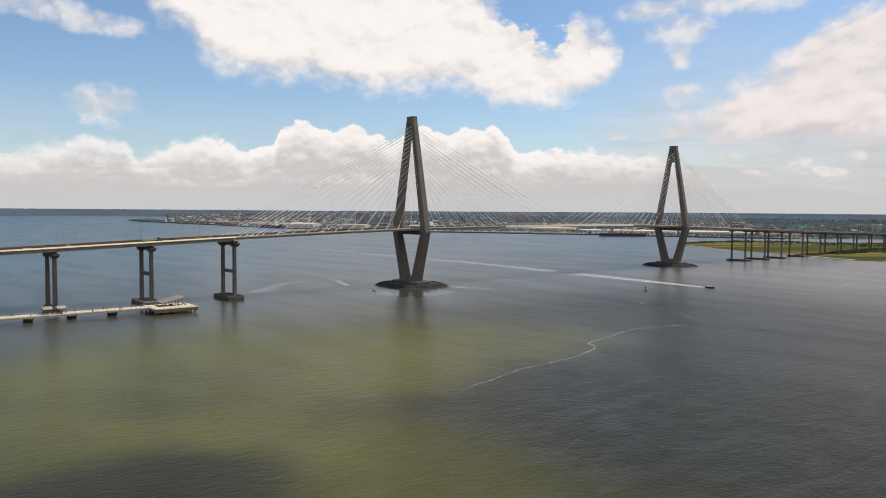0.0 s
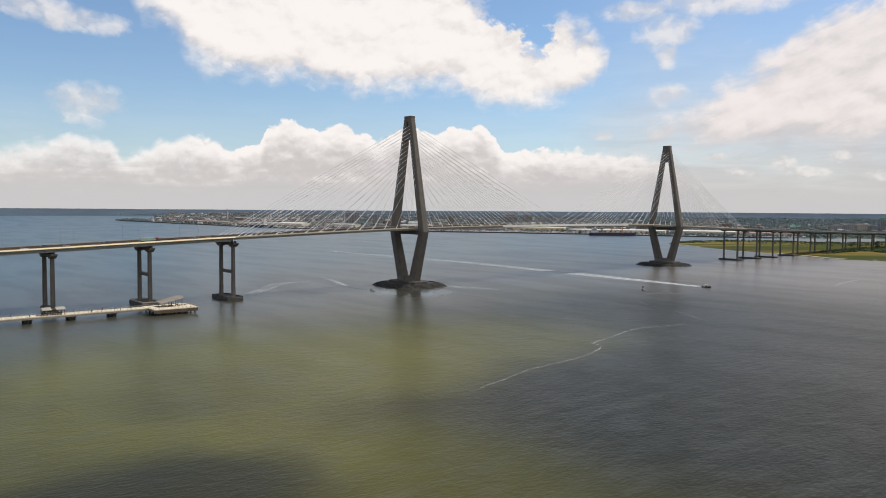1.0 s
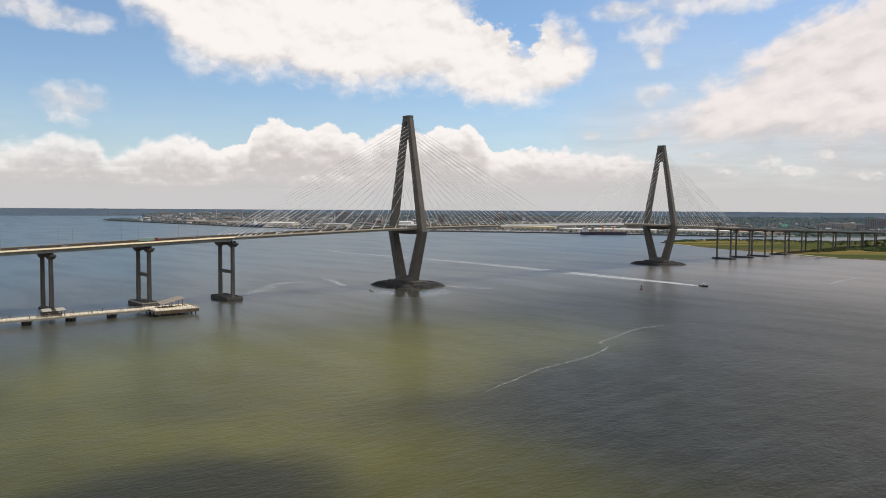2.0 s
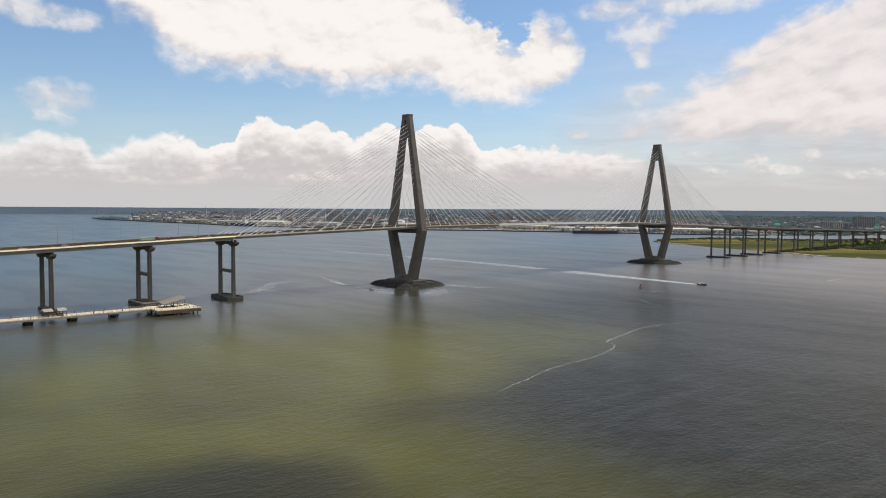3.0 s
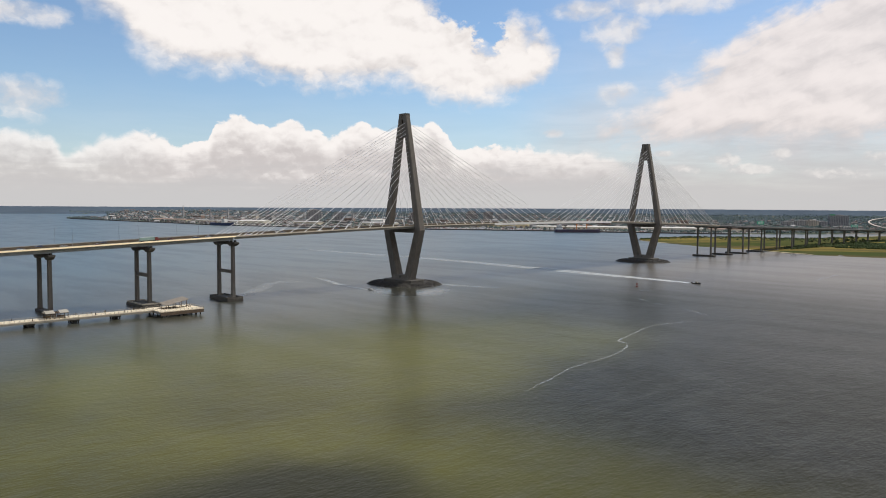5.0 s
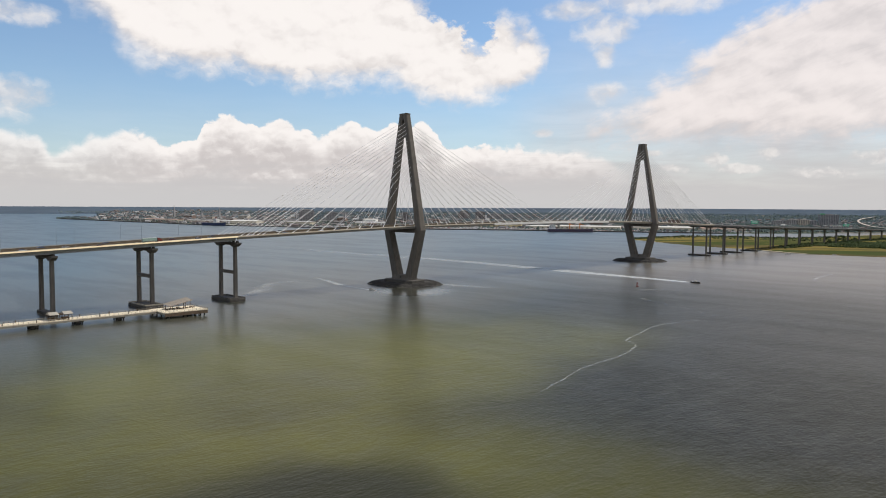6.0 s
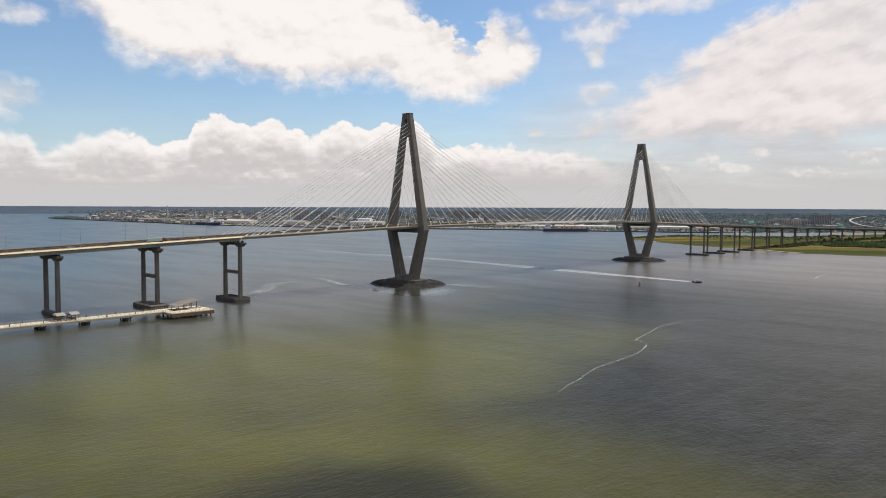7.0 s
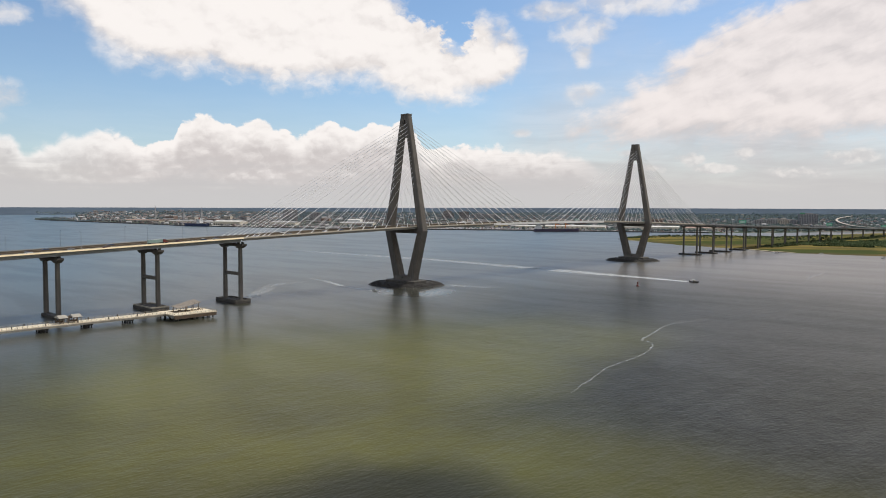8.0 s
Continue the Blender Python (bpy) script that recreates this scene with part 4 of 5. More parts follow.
# twin gabled shelters with a trellis between them
def shelter(x0, x1):
    s = thing("pier_shelter", "open shelter with a pale beige gabled metal roof", "shelter", "pier shelters", ((x0 + x1) / 2, -56.5, DOCK_Z))
    w, d = (x1 - x0) / 2, 4.3
    for px in (-w + 0.7, 0, w - 0.7):
        for py in (-d + 0.8, d - 0.8):
            part("post", Geo().box(px - 0.17, px + 0.17, py - 0.17, py + 0.17, 0, 3.1), timber, s)
    for py in (-d + 0.8, d - 0.8):
        part("beam", Geo().box(-w + 0.3, w - 0.3, py - 0.15, py + 0.15, 3.1, 3.45), timber, s)
    part("roof", Geo().loft([[(-w, -d, z), (w, -d, z), (w, d, z), (-w, d, z)] for z in (3.45, 3.62)] + [[(-w * 0.96, -0.12, 5.1), (w * 0.96, -0.12, 5.1), (w * 0.96, 0.12, 5.1), (-w * 0.96, 0.12, 5.1)]]), tin_roof, s, "pale metal roof")
    part("rail_wall", Geo().box(-w + 0.6, w - 0.6, d - 1.0, d - 0.85, 0.2, 1.1), timber, s)


shelter(-350.4, -344.6), shelter(-341.9, -336.1)
t = thing("trellis", "brown timber trellis between two pier shelters", "trellis", "", (-343.25, -56.5, DOCK_Z))
for px in (-1.0, 1.0):
    for py in (-3.2, 3.2):
        part("post", Geo().box(px - 0.15, px + 0.15, py - 0.15, py + 0.15, 0, 3.3), timber, t)
for py in (-3.2, 3.2):
    part("beam", Geo().box(-1.25, 1.25, py - 0.12, py + 0.12, 3.3, 3.6), timber, t)
for k in range(7):
    part("slat", Geo().box(-1.2 + k * 0.4 - 0.07, -1.2 + k * 0.4 + 0.07, -3.9, 3.9, 3.6, 3.8), timber, t)
for x in (-347.5, -339):
    bench((x, -57.5, DOCK_Z), 0), bench((x, -55, DOCK_Z), 180)

# the leaning roof on the end platform
c = thing("shade_canopy", "tilted brown-grey roof on dark posts at the pier's end", "canopy", "", (-265.0, -60, DOCK_Z))
L, D = 8.6, 5.4
zr = lambda x: 4.7 + x * 0.2
part("roof", Geo().loft([[(x, -D, zr(x) - 0.5), (x, D, zr(x) + 0.5), (x, D, zr(x) + 0.75), (x, -D, zr(x) - 0.25)] for x in (-L, -4, 4, L)]), brown_roof, c, "brown-grey standing-seam roof")
for k in range(13):
    x = -L + 0.6 + k * (2 * L - 1.2) / 12
    part("seam", Geo().loft([[(x - 0.05, y, z), (x + 0.05, y, z), (x + 0.05, y, z + 0.1), (x - 0.05, y, z + 0.1)] for y, z in ((-D, zr(x) - 0.25), (D, zr(x) + 0.75))]), brown_roof, c)
for x in (-7.4, -2.5, 2.5, 7.4):
    for y in (-3.8, 3.8):
        part("post", Geo().tube((x, y, 0), (x, y, zr(x) - 0.4 + 0.1 * y), 0.22, 0.22, 8), timber, c)
    part("rafter", Geo().loft([[(x - 0.12, y, z), (x + 0.12, y, z), (x + 0.12, y, z + 0.3), (x - 0.12, y, z + 0.3)] for y, z in ((-D, zr(x) - 0.81), (D, zr(x) + 0.19))]), timber, c)
for x in (-275, -270, -265, -260, -255):
    bench((x, -63.5, DOCK_Z), 0), bench((x, -59.0, DOCK_Z), 180)
for x in (-272.5, -265, -257.5):
    tb = thing("picnic_table", "dark timber picnic table on the pier platform", "table", "picnic tables", (x, -61.2, DOCK_Z))
    part("tabletop", Geo().box(-1, 1, -0.4, 0.4, 0.72, 0.78), timber, tb)
    for k in (-0.7, 0.7):
        part("leg", Geo().box(k - 0.08, k + 0.08, -0.35, 0.35, 0, 0.72), timber, tb)
    for k in (-0.8, 0.8):
        part("seat", Geo().box(-1, 1, k - 0.15, k + 0.15, 0.42, 0.48), timber, tb)

# ---- road things ----
lamp = thing("street_lamp", "tall thin grey steel street lamp on a parapet", "street lamp", "bridge lamps")
part("pole", Geo().tube((0, 0, 0), (0, 0, 12), 0.13, 0.08, 8), galvanised, lamp)
part("arm", Geo().tube((0, 0, 11.9), (0, 2.4, 12.3), 0.06, 0.05, 6), galvanised, lamp)
part("lamp_head", Geo().loft([[(x, y, z) for x, y, z in ((-0.18, 2.1, 12.2), (0.18, 2.1, 12.2), (0.18, 3.0, 12.25), (-0.18, 3.0, 12.25))], [(x, y, z) for x, y, z in ((-0.14, 2.15, 12.4), (0.14, 2.15, 12.4), (0.14, 2.9, 12.38), (-0.14, 2.9, 12.38))]]), galvanised, lamp)
first = True
for x in [-319 + 45 * k for k in range(-5, 3)] + [690 + 62 * k for k in range(24)]:
    for s in (-1, 1):
        m = pose(x, axis_y(x) + s * 19.3, road_z(x) + 1.1, 0, 0, 0 if s < 0 else 180)
        if first:
            lamp.matrix_basis, first = m, False
        else:
            copy_thing(lamp, m)


def gantry(x):
    t = thing("sign_gantry", "steel gantry with large green road signs over the viaduct", "road sign", "sign gantries", (x, axis_y(x), road_z(x)))
    for s in (-1, 1):
        part("post", Geo().tube((0, s * 18.8, 0), (0, s * 18.8, 9.2), 0.3, 0.26, 8), galvanised, t)
    for z in (6.6, 9.0):
        for dx in (-0.5, 0.5):
            part("chord", Geo().tube((dx, -18.8, z), (dx, 18.8, z), 0.12, n=6), galvanised, t)
    for k in range(12):
        y = -18 + 3.2 * k
        part("brace", Geo().tube((0, y, 6.6), (0, y + 1.6, 9.0), 0.06, n=5), galvanised, t)
    for y0, y1 in ((-7.0, 6.0),):
        b = part("sign_board", Geo().box(-0.95, -0.8, y0, y1, 5.2, 10.6, 0), sign_green, t, "large green sign board")
        for z in (9.2, 7.9, 6.6):
            part("text_bar", Geo().box(-0.99, -0.955, y0 + 1.2, y1 - 1.5, z - 0.28, z + 0.28), sign_white, b)


gantry(871), gantry(1370), gantry(1745)


def wheel_mesh(r, w):
    return Geo().tube((0, -w / 2, 0), (0, w / 2, 0), r, n=12).mesh("wheel", tyre_rubber)


def car(name, label, length, width, profile, glass_profile, wheels, r):
    """A car whose side outlines are pushed across its width; wheels at these places along it."""
    c = thing(name, label, "car", "bridge traffic")
    g = Geo()
    body = [(x * length, z) for x, z in profile]
    g.loft([[(x, y, z if abs(y) < width / 2 else z * 0.985 + 0.01) for x, z in body] for y in (-width / 2, -width / 2 + 0.12, width / 2 - 0.12, width / 2)])
    part("body", g, car_paint, c)
    top = [(x * length, z) for x, z in glass_profile]
    zmax, zmin = max(z for _, z in top), min(z for _, z in top)
    g = Geo().loft([[(x, y * (1 - 0.16 * (z - zmin) / (zmax - zmin)), z) for x, z in top] for y in (-width / 2 + 0.06, width / 2 - 0.06)])
    part("glasshouse", g, glass, c, "dark tinted windows")
    part("roof", Geo().loft([[(x0, -width * 0.41, z), (x1, -width * 0.41, z), (x1, width * 0.41, z), (x0, width * 0.41, z)] for z, x0, x1 in ((zmax, top[2][0], top[1][0]), (zmax + 0.05, top[2][0] + 0.15, top[1][0] - 0.15))]), car_paint, c)
    wm = wheel_mesh(r, 0.24)
    for x in wheels:
        for s in (-1, 1):
            w = part("wheel", wm, tyre_rubber, c)
            w.matrix_basis = pose(x * length, s * (width / 2 - 0.1), r)
    for s in (-1, 1):
        part("headlight", Geo().box(length / 2 - 0.1, length / 2 + 0.01, s * width * 0.36 - 0.2, s * width * 0.36 + 0.2, 0.62, 0.78), sign_white, c)
    return c


sedan = car("sedan", "sedan driving on the bridge deck", 4.7, 1.82, [(-0.5, 0.3), (-0.5, 0.95), (-0.3, 1.0), (0.2, 0.98), (0.48, 0.82), (0.5, 0.3)], [(-0.36, 0.98), (-0.2, 1.42), (0.05, 1.42), (0.24, 0.97)][::1], (-0.3, 0.31), 0.33)
suv = car("suv", "tall sport utility car on the bridge deck", 4.9, 1.95, [(-0.5, 0.38), (-0.5, 1.1), (-0.3, 1.14), (0.22, 1.12), (0.48, 1.0), (0.5, 0.38)], [(-0.49, 1.1), (-0.42, 1.74), (0.06, 1.74), (0.24, 1.1)], (-0.3, 0.31), 0.38)


def lorry():
    t = thing("semi_truck", "semi truck with a pale green box trailer on the bridge", "truck", "bridge traffic")
    trailer = part("trailer", Geo().box(-9.5, 4.2, -1.3, 1.3, 1.2, 4.1, 0.08), worn("trailer_green", (0.3, 0.42, 0.38), (0.24, 0.34, 0.3), 0.5, 0.5, 0.3), t, "pale green box trailer")
    part("trailer_roof", Geo().box(-9.45, 4.15, -1.25, 1.25, 4.1, 4.15), hull_white, trailer)
    part("cab", Geo().prism([(4.7, 0.9), (9.0, 0.9), (9.0, 2.0), (7.6, 2.2), (7.1, 3.6), (4.7, 3.8)], 1, -1.22, 1.22), buoy_red, t, "dark red cab")
    part("windscreen", Geo().prism([(7.62, 2.2), (7.68, 2.25), (7.2, 3.45), (7.12, 3.45)], 1, -1.1, 1.1), glass, t)
    part("chassis", Geo().box(-9.0, 8.6, -0.5, 0.5, 0.75, 1.15), footing_concrete, t)
    wm = wheel_mesh(0.5, 0.45)
    for x in (-8.6, -7.3, 3.4, 4.6, 8.0):
        for s in (-1, 1):
            w = part("wheel", wm, tyre_rubber, t)
            w.matrix_basis = pose(x, s * 1.0, 0.5)
    return t


def on_road(x, lane, east):
    """A pose on the deck in a lane, nose along the traffic."""
    slope = math.degrees(math.atan((road_z(x + 5) - road_z(x - 5)) / 10))
    return Matrix.Translation((x, axis_y(x) + lane, road_z(x) + 0.04)) @ Euler((0, radians(-slope), 0)).to_matrix().to_4x4() @ pose(0, 0, 0, 0, 0, 0 if east else 180)


truck = lorry()
truck.matrix_basis = on_road(-262, -9, True) @ Matrix.Scale(0.82, 4)
copy_thing(truck, on_road(310, -5, True))
sedan.matrix_basis, suv.matrix_basis = on_road(-300, -12.4, True), on_road(-228, -12.4, True)
rnd = random.Random(11)
spots = [(-352, -12.4), (-366, -9), (-318, -5.2), (-246, -5.2), (-213, -8.8), (-180, -12.4), (-150, -8.8), (-118, -12.4), (-92, -5.2), (-60, -8.8), (-24, -12.4), (40, -8.8), (86, -12.4), (140, -5.2), (205, -8.8), (262, -12.4), (345, -8.8), (402, -12.4), (520, -5.2), (575, -8.8), (640, -12.4), (735, -8.8), (810, -12.4), (905, -5.2), (990, -12.4), (1120, -8.8), (1230, -12.4), (1330, -5.2)]
for x, o in spots:
    copy_thing(rnd.choice((sedan, suv)), on_road(x + rnd.uniform(-4, 4), o, True))
for x in (-330, -282, -198, -137, -66, 12, 120, 180, 290, 380, 500, 600, 700, 860, 1040):
    copy_thing(rnd.choice((sedan, suv)), on_road(x + rnd.uniform(-9, 9), rnd.choice((2.9, 6.4, 10)), False))

# ---- boats and buoy ----
def motorboat(at, turn, label, k=1.0, paint_m=None):
    b = thing("motorboat", label, "boat", "small boats", at, turn)
    g = Geo()
    rings = []
    for x, w, zk in ((-4.2, 1.25, -0.25), (-2, 1.35, -0.3), (1, 1.3, -0.3), (3, 0.8, -0.1), (4.3, 0.12, 0.5)):
        top = 0.85 + 0.06 * (x + 4)
        rings.append([(x * k, y * k, z * k) for y, z in ((-w, top), (-w * 0.85, 0.1), (0, zk), (w * 0.85, 0.1), (w, top), (0, top - 0.12))])
    part("hull", g.loft(rings), paint_m or hull_white, b, "fibreglass hull")
    part("cockpit", Geo().box(-3.2 * k, 0.2 * k, -0.95 * k, 0.95 * k, 0.8 * k, 0.98 * k, 0.1), hull_white if paint_m else footing_concrete, b)
    part("console", Geo().loft([[(x * k, y * k, z * k) for x, y in ((a, -0.7), (c, -0.7), (c, 0.7), (a, 0.7))] for z, a, c in ((0.9, -0.9, 0.9), (1.5, -0.9, 0.7), (2.0, -0.6, 0.2))]), tin_roof, b)
    part("hardtop", Geo().box(-1.5 * k, 0.6 * k, -0.95 * k, 0.95 * k, 2.3 * k, 2.42 * k, 0.1), hull_white if paint_m else footing_concrete, b)
    for x in (-1.3, 0.4):
        for y in (-0.85, 0.85):
            part("hardtop_post", Geo().tube((x * k, y * k, 0.9 * k), (x * k, y * k, 2.3 * k), 0.05, n=6), galvanised, b)
    part("outboard", Geo().box(-4.8 * k, -4.2 * k, -0.25 * k, 0.25 * k, 0.2 * k, 1.3 * k, 0.1), footing_concrete, b)


motorboat((229.5, -207, 0), -100, "dark-hulled motorboat speeding ahead of a long wake", 1.25, wet_pile)
motorboat((-61.8, -31, 0), -95, "small white motorboat beside the tower island", 0.85)
motorboat((795, -90, 0), 160, "white cabin boat off the marsh beach", 1.5)
motorboat((848, -147, 0), 140, "small white boat near the marsh shore", 0.9)
motorboat((796, -253, 0), 150, "white cabin boat off the marsh shore", 1.3)

b = thing("channel_buoy", "red steel channel buoy floating on grey water", "buoy", "", (153, -183.5, 0))
part("float", Geo().loft([ellipse(0, 0, z, r, r, 14) for z, r in ((-0.6, 1.1), (0.1, 1.4), (0.9, 1.35), (1.2, 0.9))]), buoy_red, b)
for k in range(4):
    a = math.pi / 2 * k + 0.4
    part("tower_leg", Geo().tube((math.cos(a) * 0.8, math.sin(a) * 0.8, 1.1), (math.cos(a) * 0.35, math.sin(a) * 0.35, 4.2), 0.09, n=6), buoy_red, b)
part("top_mark", Geo().loft([chamfered(0, 0, z, w, w, 0.12) for z, w in ((2.6, 1.3), (4.2, 0.9), (4.5, 0.4))]), buoy_red, b)
part("lantern", Geo().tube((0, 0, 4.5), (0, 0, 5.0), 0.18, 0.14, 8), sign_white, b)


# ---- the port and the town ----
def facing(x, y):
    """Degrees by which a thing at this place lies along the quay there."""
    b = math.degrees(math.atan2(x - EYE[0], y - EYE[1]))
    p, q = polar(b - 2, bank(b - 2)), polar(b + 2, bank(b + 2))
    return math.degrees(math.atan2(q[1] - p[1], q[0] - p[0]))


def shed(x, y, length, depth, height, wall, roof, label, bays=8, turn=None):
    x, y = drawn_in(x, y)
    s = thing("warehouse", label, "warehouse", "port warehouses", (x, y, 3.2 + lift(x, y)), facing(x, y) if turn is None else turn)
    part("wall", Geo().box(-length / 2, length / 2, -depth / 2, depth / 2, 0, height), wall, s)
    part("roof", Geo().prism([(-depth / 2 - 0.8, height), (depth / 2 + 0.8, height), (depth / 2 + 0.8, height + 0.4), (0, height + depth * 0.1), (-depth / 2 - 0.8, height + 0.4)], 0, -length / 2 - 0.8, length / 2 + 0.8), roof, s)
    door = Geo().box(-2.6, 2.6, -0.12, 0.12, 0, min(5.5, height * 0.7)).mesh("door", quay)
    for k in range(bays):
        d = part("door", door, quay, s)
        d.matrix_basis = pose(-length / 2 + (k + 0.5) * length / bays, -depth / 2 - 0.1, 0)
    return s


pale = worn("shed_wall", (0.6, 0.55, 0.44), (0.5, 0.45, 0.36), 0.03, 0.85, 0.4)
white_roof = worn("white_roof", (0.66, 0.63, 0.57), (0.52, 0.49, 0.44), 0.03, 0.6, 0.0)
gold_roof = worn("buff_roof", (0.66, 0.55, 0.34), (0.55, 0.45, 0.28), 0.03, 0.7, 0.0)
rust_roof = worn("rust_roof", (0.36, 0.24, 0.18), (0.28, 0.19, 0.15), 0.03, 0.8, 0.0)
grey_roof = worn("grey_roof", (0.4, 0.39, 0.37), (0.3, 0.29, 0.28), 0.03, 0.8, 0.0)
shed(989, 1995, 125, 46, 13, pale, white_roof, "long white-roofed terminal shed behind the quay", 12)
shed(1545, 1232, 215, 34, 10, gold_roof, gold_roof, "long buff-coloured warehouse in the port yard", 12)
shed(1600, 1290, 120, 40, 12, pale, white_roof, "white-roofed warehouse in the port yard", 6)
shed(1620, 860, 200, 36, 9, pale, white_roof, "long white warehouse behind the moored ship", 12)
shed(1560, 1010, 90, 30, 8, pale, white_roof, "small white warehouse in the port yard", 5)
shed(1715, 640, 190, 40, 10, pale, white_roof, "long pale warehouse on the far bank", 10)
shed(1790, 480, 140, 36, 9, pale, rust_roof, "rust-roofed warehouse on the far bank", 8)
shed(1010, 2330, 260, 30, 8, pale, grey_roof, "long low grey terminal shed on the quay", 14)
shed(960, 2660, 240, 30, 8, pale, rust_roof, "long low rust-roofed shed on the quay", 12)
shed(1130, 1840, 110, 40, 11, pale, grey_roof, "grey-roofed warehouse behind the port yard", 6)
shed(1330, 1650, 130, 50, 9, pale, grey_roof, "grey-roofed warehouse behind the port yard", 6)


def ship(at, turn, length, beam, freeboard, paint_m, label, cranes, house_at):
    s = thing("cargo_ship", label, "ship", "", at, turn)
    rings = []
    for f, w, up in ((-0.5, 0.75, 0.3), (-0.42, 1.0, 0), (0, 1.0, 0), (0.36, 1.0, 0.0), (0.45, 0.6, 1.2), (0.5, 0.06, 2.6)):
        x, h = f * length, beam / 2 * w
        rings.append([(x, -h, freeboard + up), (x, -h * 0.96, 0), (x, -h * 0.7, -2), (x, h * 0.7, -2), (x, h * 0.96, 0), (x, h, freeboard + up)])
    part("hull", Geo().loft(rings), paint_m, s)
    hx = house_at * length
    for k, (w, h) in enumerate(((9, 4), (8, 4), (7, 4), (6, 3.2))):
        z = freeboard + 4 * k
        part("deckhouse", Geo().box(hx - w, hx + w, -beam * 0.42, beam * 0.42, z, z + h, 0.6), hull_white, s)
        if k:
            part("window_band", Geo().box(hx - w - 0.1, hx + w + 0.1, -beam * 0.43, beam * 0.43, z + 1.5, z + 2.5), glass, s)
    part("funnel", Geo().loft([chamfered(hx - 3, 0, z, 5, 4, 1.2) for z in (freeboard + 13, freeboard + 21)]), buoy_red, s)
    part("mast", Geo().tube((hx + 3, 0, freeboard + 15), (hx + 3, 0, freeboard + 24), 0.4, 0.2), hull_white, s)
    for f in cranes:
        x = f * length
        part("crane_post", Geo().tube((x, 0, freeboard), (x, 0, freeboard + 15), 1.7, 1.4, 12), crane_orange, s)
        part("crane_cab", Geo().box(x - 2, x + 2, -2, 2, freeboard + 13, freeboard + 17.5, 0.4), crane_orange, s)
        part("crane_jib", Geo().tube((x, 0, freeboard + 15), (x + 19, 0, freeboard + 11), 0.9, 0.5, 6), crane_orange, s)
    for k in range(5):
        x = (-0.22 + 0.135 * k) * length
        part("hatch_cover", Geo().box(x - 7, x + 7, -beam * 0.33, beam * 0.33, freeboard - 0.05, freeboard + 1.8, 0.3), grey_beam, s)


ship((1418, 796, 0), -44, 142, 22, 9.0, hull_dark, "dark navy cargo ship with orange deck cranes moored at the quay", (-0.02, 0.2), -0.4)
ship((*drawn_in(870, 2027), 0), -76, 120, 20, 11.0, hull_blue, "bright blue ship moored beside the white terminal shed", (), 0.1)


def block(x, y, w, d, storeys, wall, roof, label, turn=0.0, windows=True, penthouse=True, name="apartment_block"):
    x, y = drawn_in(x, y)
    z = 2.2 + lift(x, y)
    b = thing(name, label, "building", "", (x, y, z), turn)
    h = storeys * 3.4
    part("wall", Geo().box(-w / 2, w / 2, -d / 2, d / 2, 0, h), wall, b)
    part("roof", Geo().box(-w / 2 - 0.4, w / 2 + 0.4, -d / 2 - 0.4, d / 2 + 0.4, h, h + 0.9), roof, b)
    if penthouse:
        part("roof_plant", Geo().box(-w * 0.2, w * 0.25, -d * 0.2, d * 0.25, h + 0.9, h + 4.2), wall, b)
    if windows:
        n = max(3, int(w / 6))
        pane = Geo().box(-w / n * 0.3, w / n * 0.3, -0.15, 0.15, 0, 1.7).mesh("window", glass)
        m = max(2, int(d / 6))
        pane_s = Geo().box(-0.15, 0.15, -d / m * 0.3, d / m * 0.3, 0, 1.7).mesh("window", glass)
        for k in range(storeys):
            for i in range(n):
                p = part("window", pane, glass, b)
                p.matrix_basis = pose(-w / 2 + (i + 0.5) * w / n, -d / 2, k * 3.4 + 1.0)
            for i in range(m):
                p = part("window", pane_s, glass, b)
                p.matrix_basis = pose(-w / 2, -d / 2 + (i + 0.5) * d / m, k * 3.4 + 1.0)
    return b


brown_wall = worn("brown_wall", (0.26, 0.235, 0.225), (0.2, 0.18, 0.172), 0.03, 0.85, 0.4)
beige_wall = worn("beige_wall", (0.5, 0.45, 0.38), (0.42, 0.37, 0.31), 0.03, 0.85, 0.4)
grey_wall = worn("grey_wall", (0.36, 0.35, 0.34), (0.28, 0.27, 0.27), 0.03, 0.85, 0.4)
slate_wall = worn("slate_wall", (0.28, 0.28, 0.29), (0.22, 0.22, 0.23), 0.03, 0.85, 0.4)
brick_wall = worn("brick_wall", (0.27, 0.19, 0.155), (0.22, 0.155, 0.125), 0.03, 0.85, 0.3)
green_roof = worn("green_roof", (0.06, 0.28, 0.13), (0.05, 0.22, 0.1), 0.03, 0.6, 0.2)
block(1308, 2063, 58, 26, 16, grey_wall, grey_roof, "broad grey slab building above the waterfront", -32)
block(1567, 2241, 40, 24, 12, grey_wall, grey_roof, "tall grey slab building in the town", -35)
shed(1590, 1982, 54, 40, 13, white_panel, white_roof, "big white-roofed hall in the town", 5)
block(2030, 2245, 28, 24, 11, brown_wall, grey_roof, "tall brown-grey apartment tower in the town", -40)
for dx, dy, w, st in ((0, 0, 60, 9), (70, -60, 46, 11), (140, -115, 54, 8), (40, 40, 40, 12), (185, -165, 44, 7)):
    block(2560 + dx, 2340 + dy, w, 30, st, brown_wall if st > 8 else grey_wall, grey_roof, "dark brown hospital block among the trees", -42)
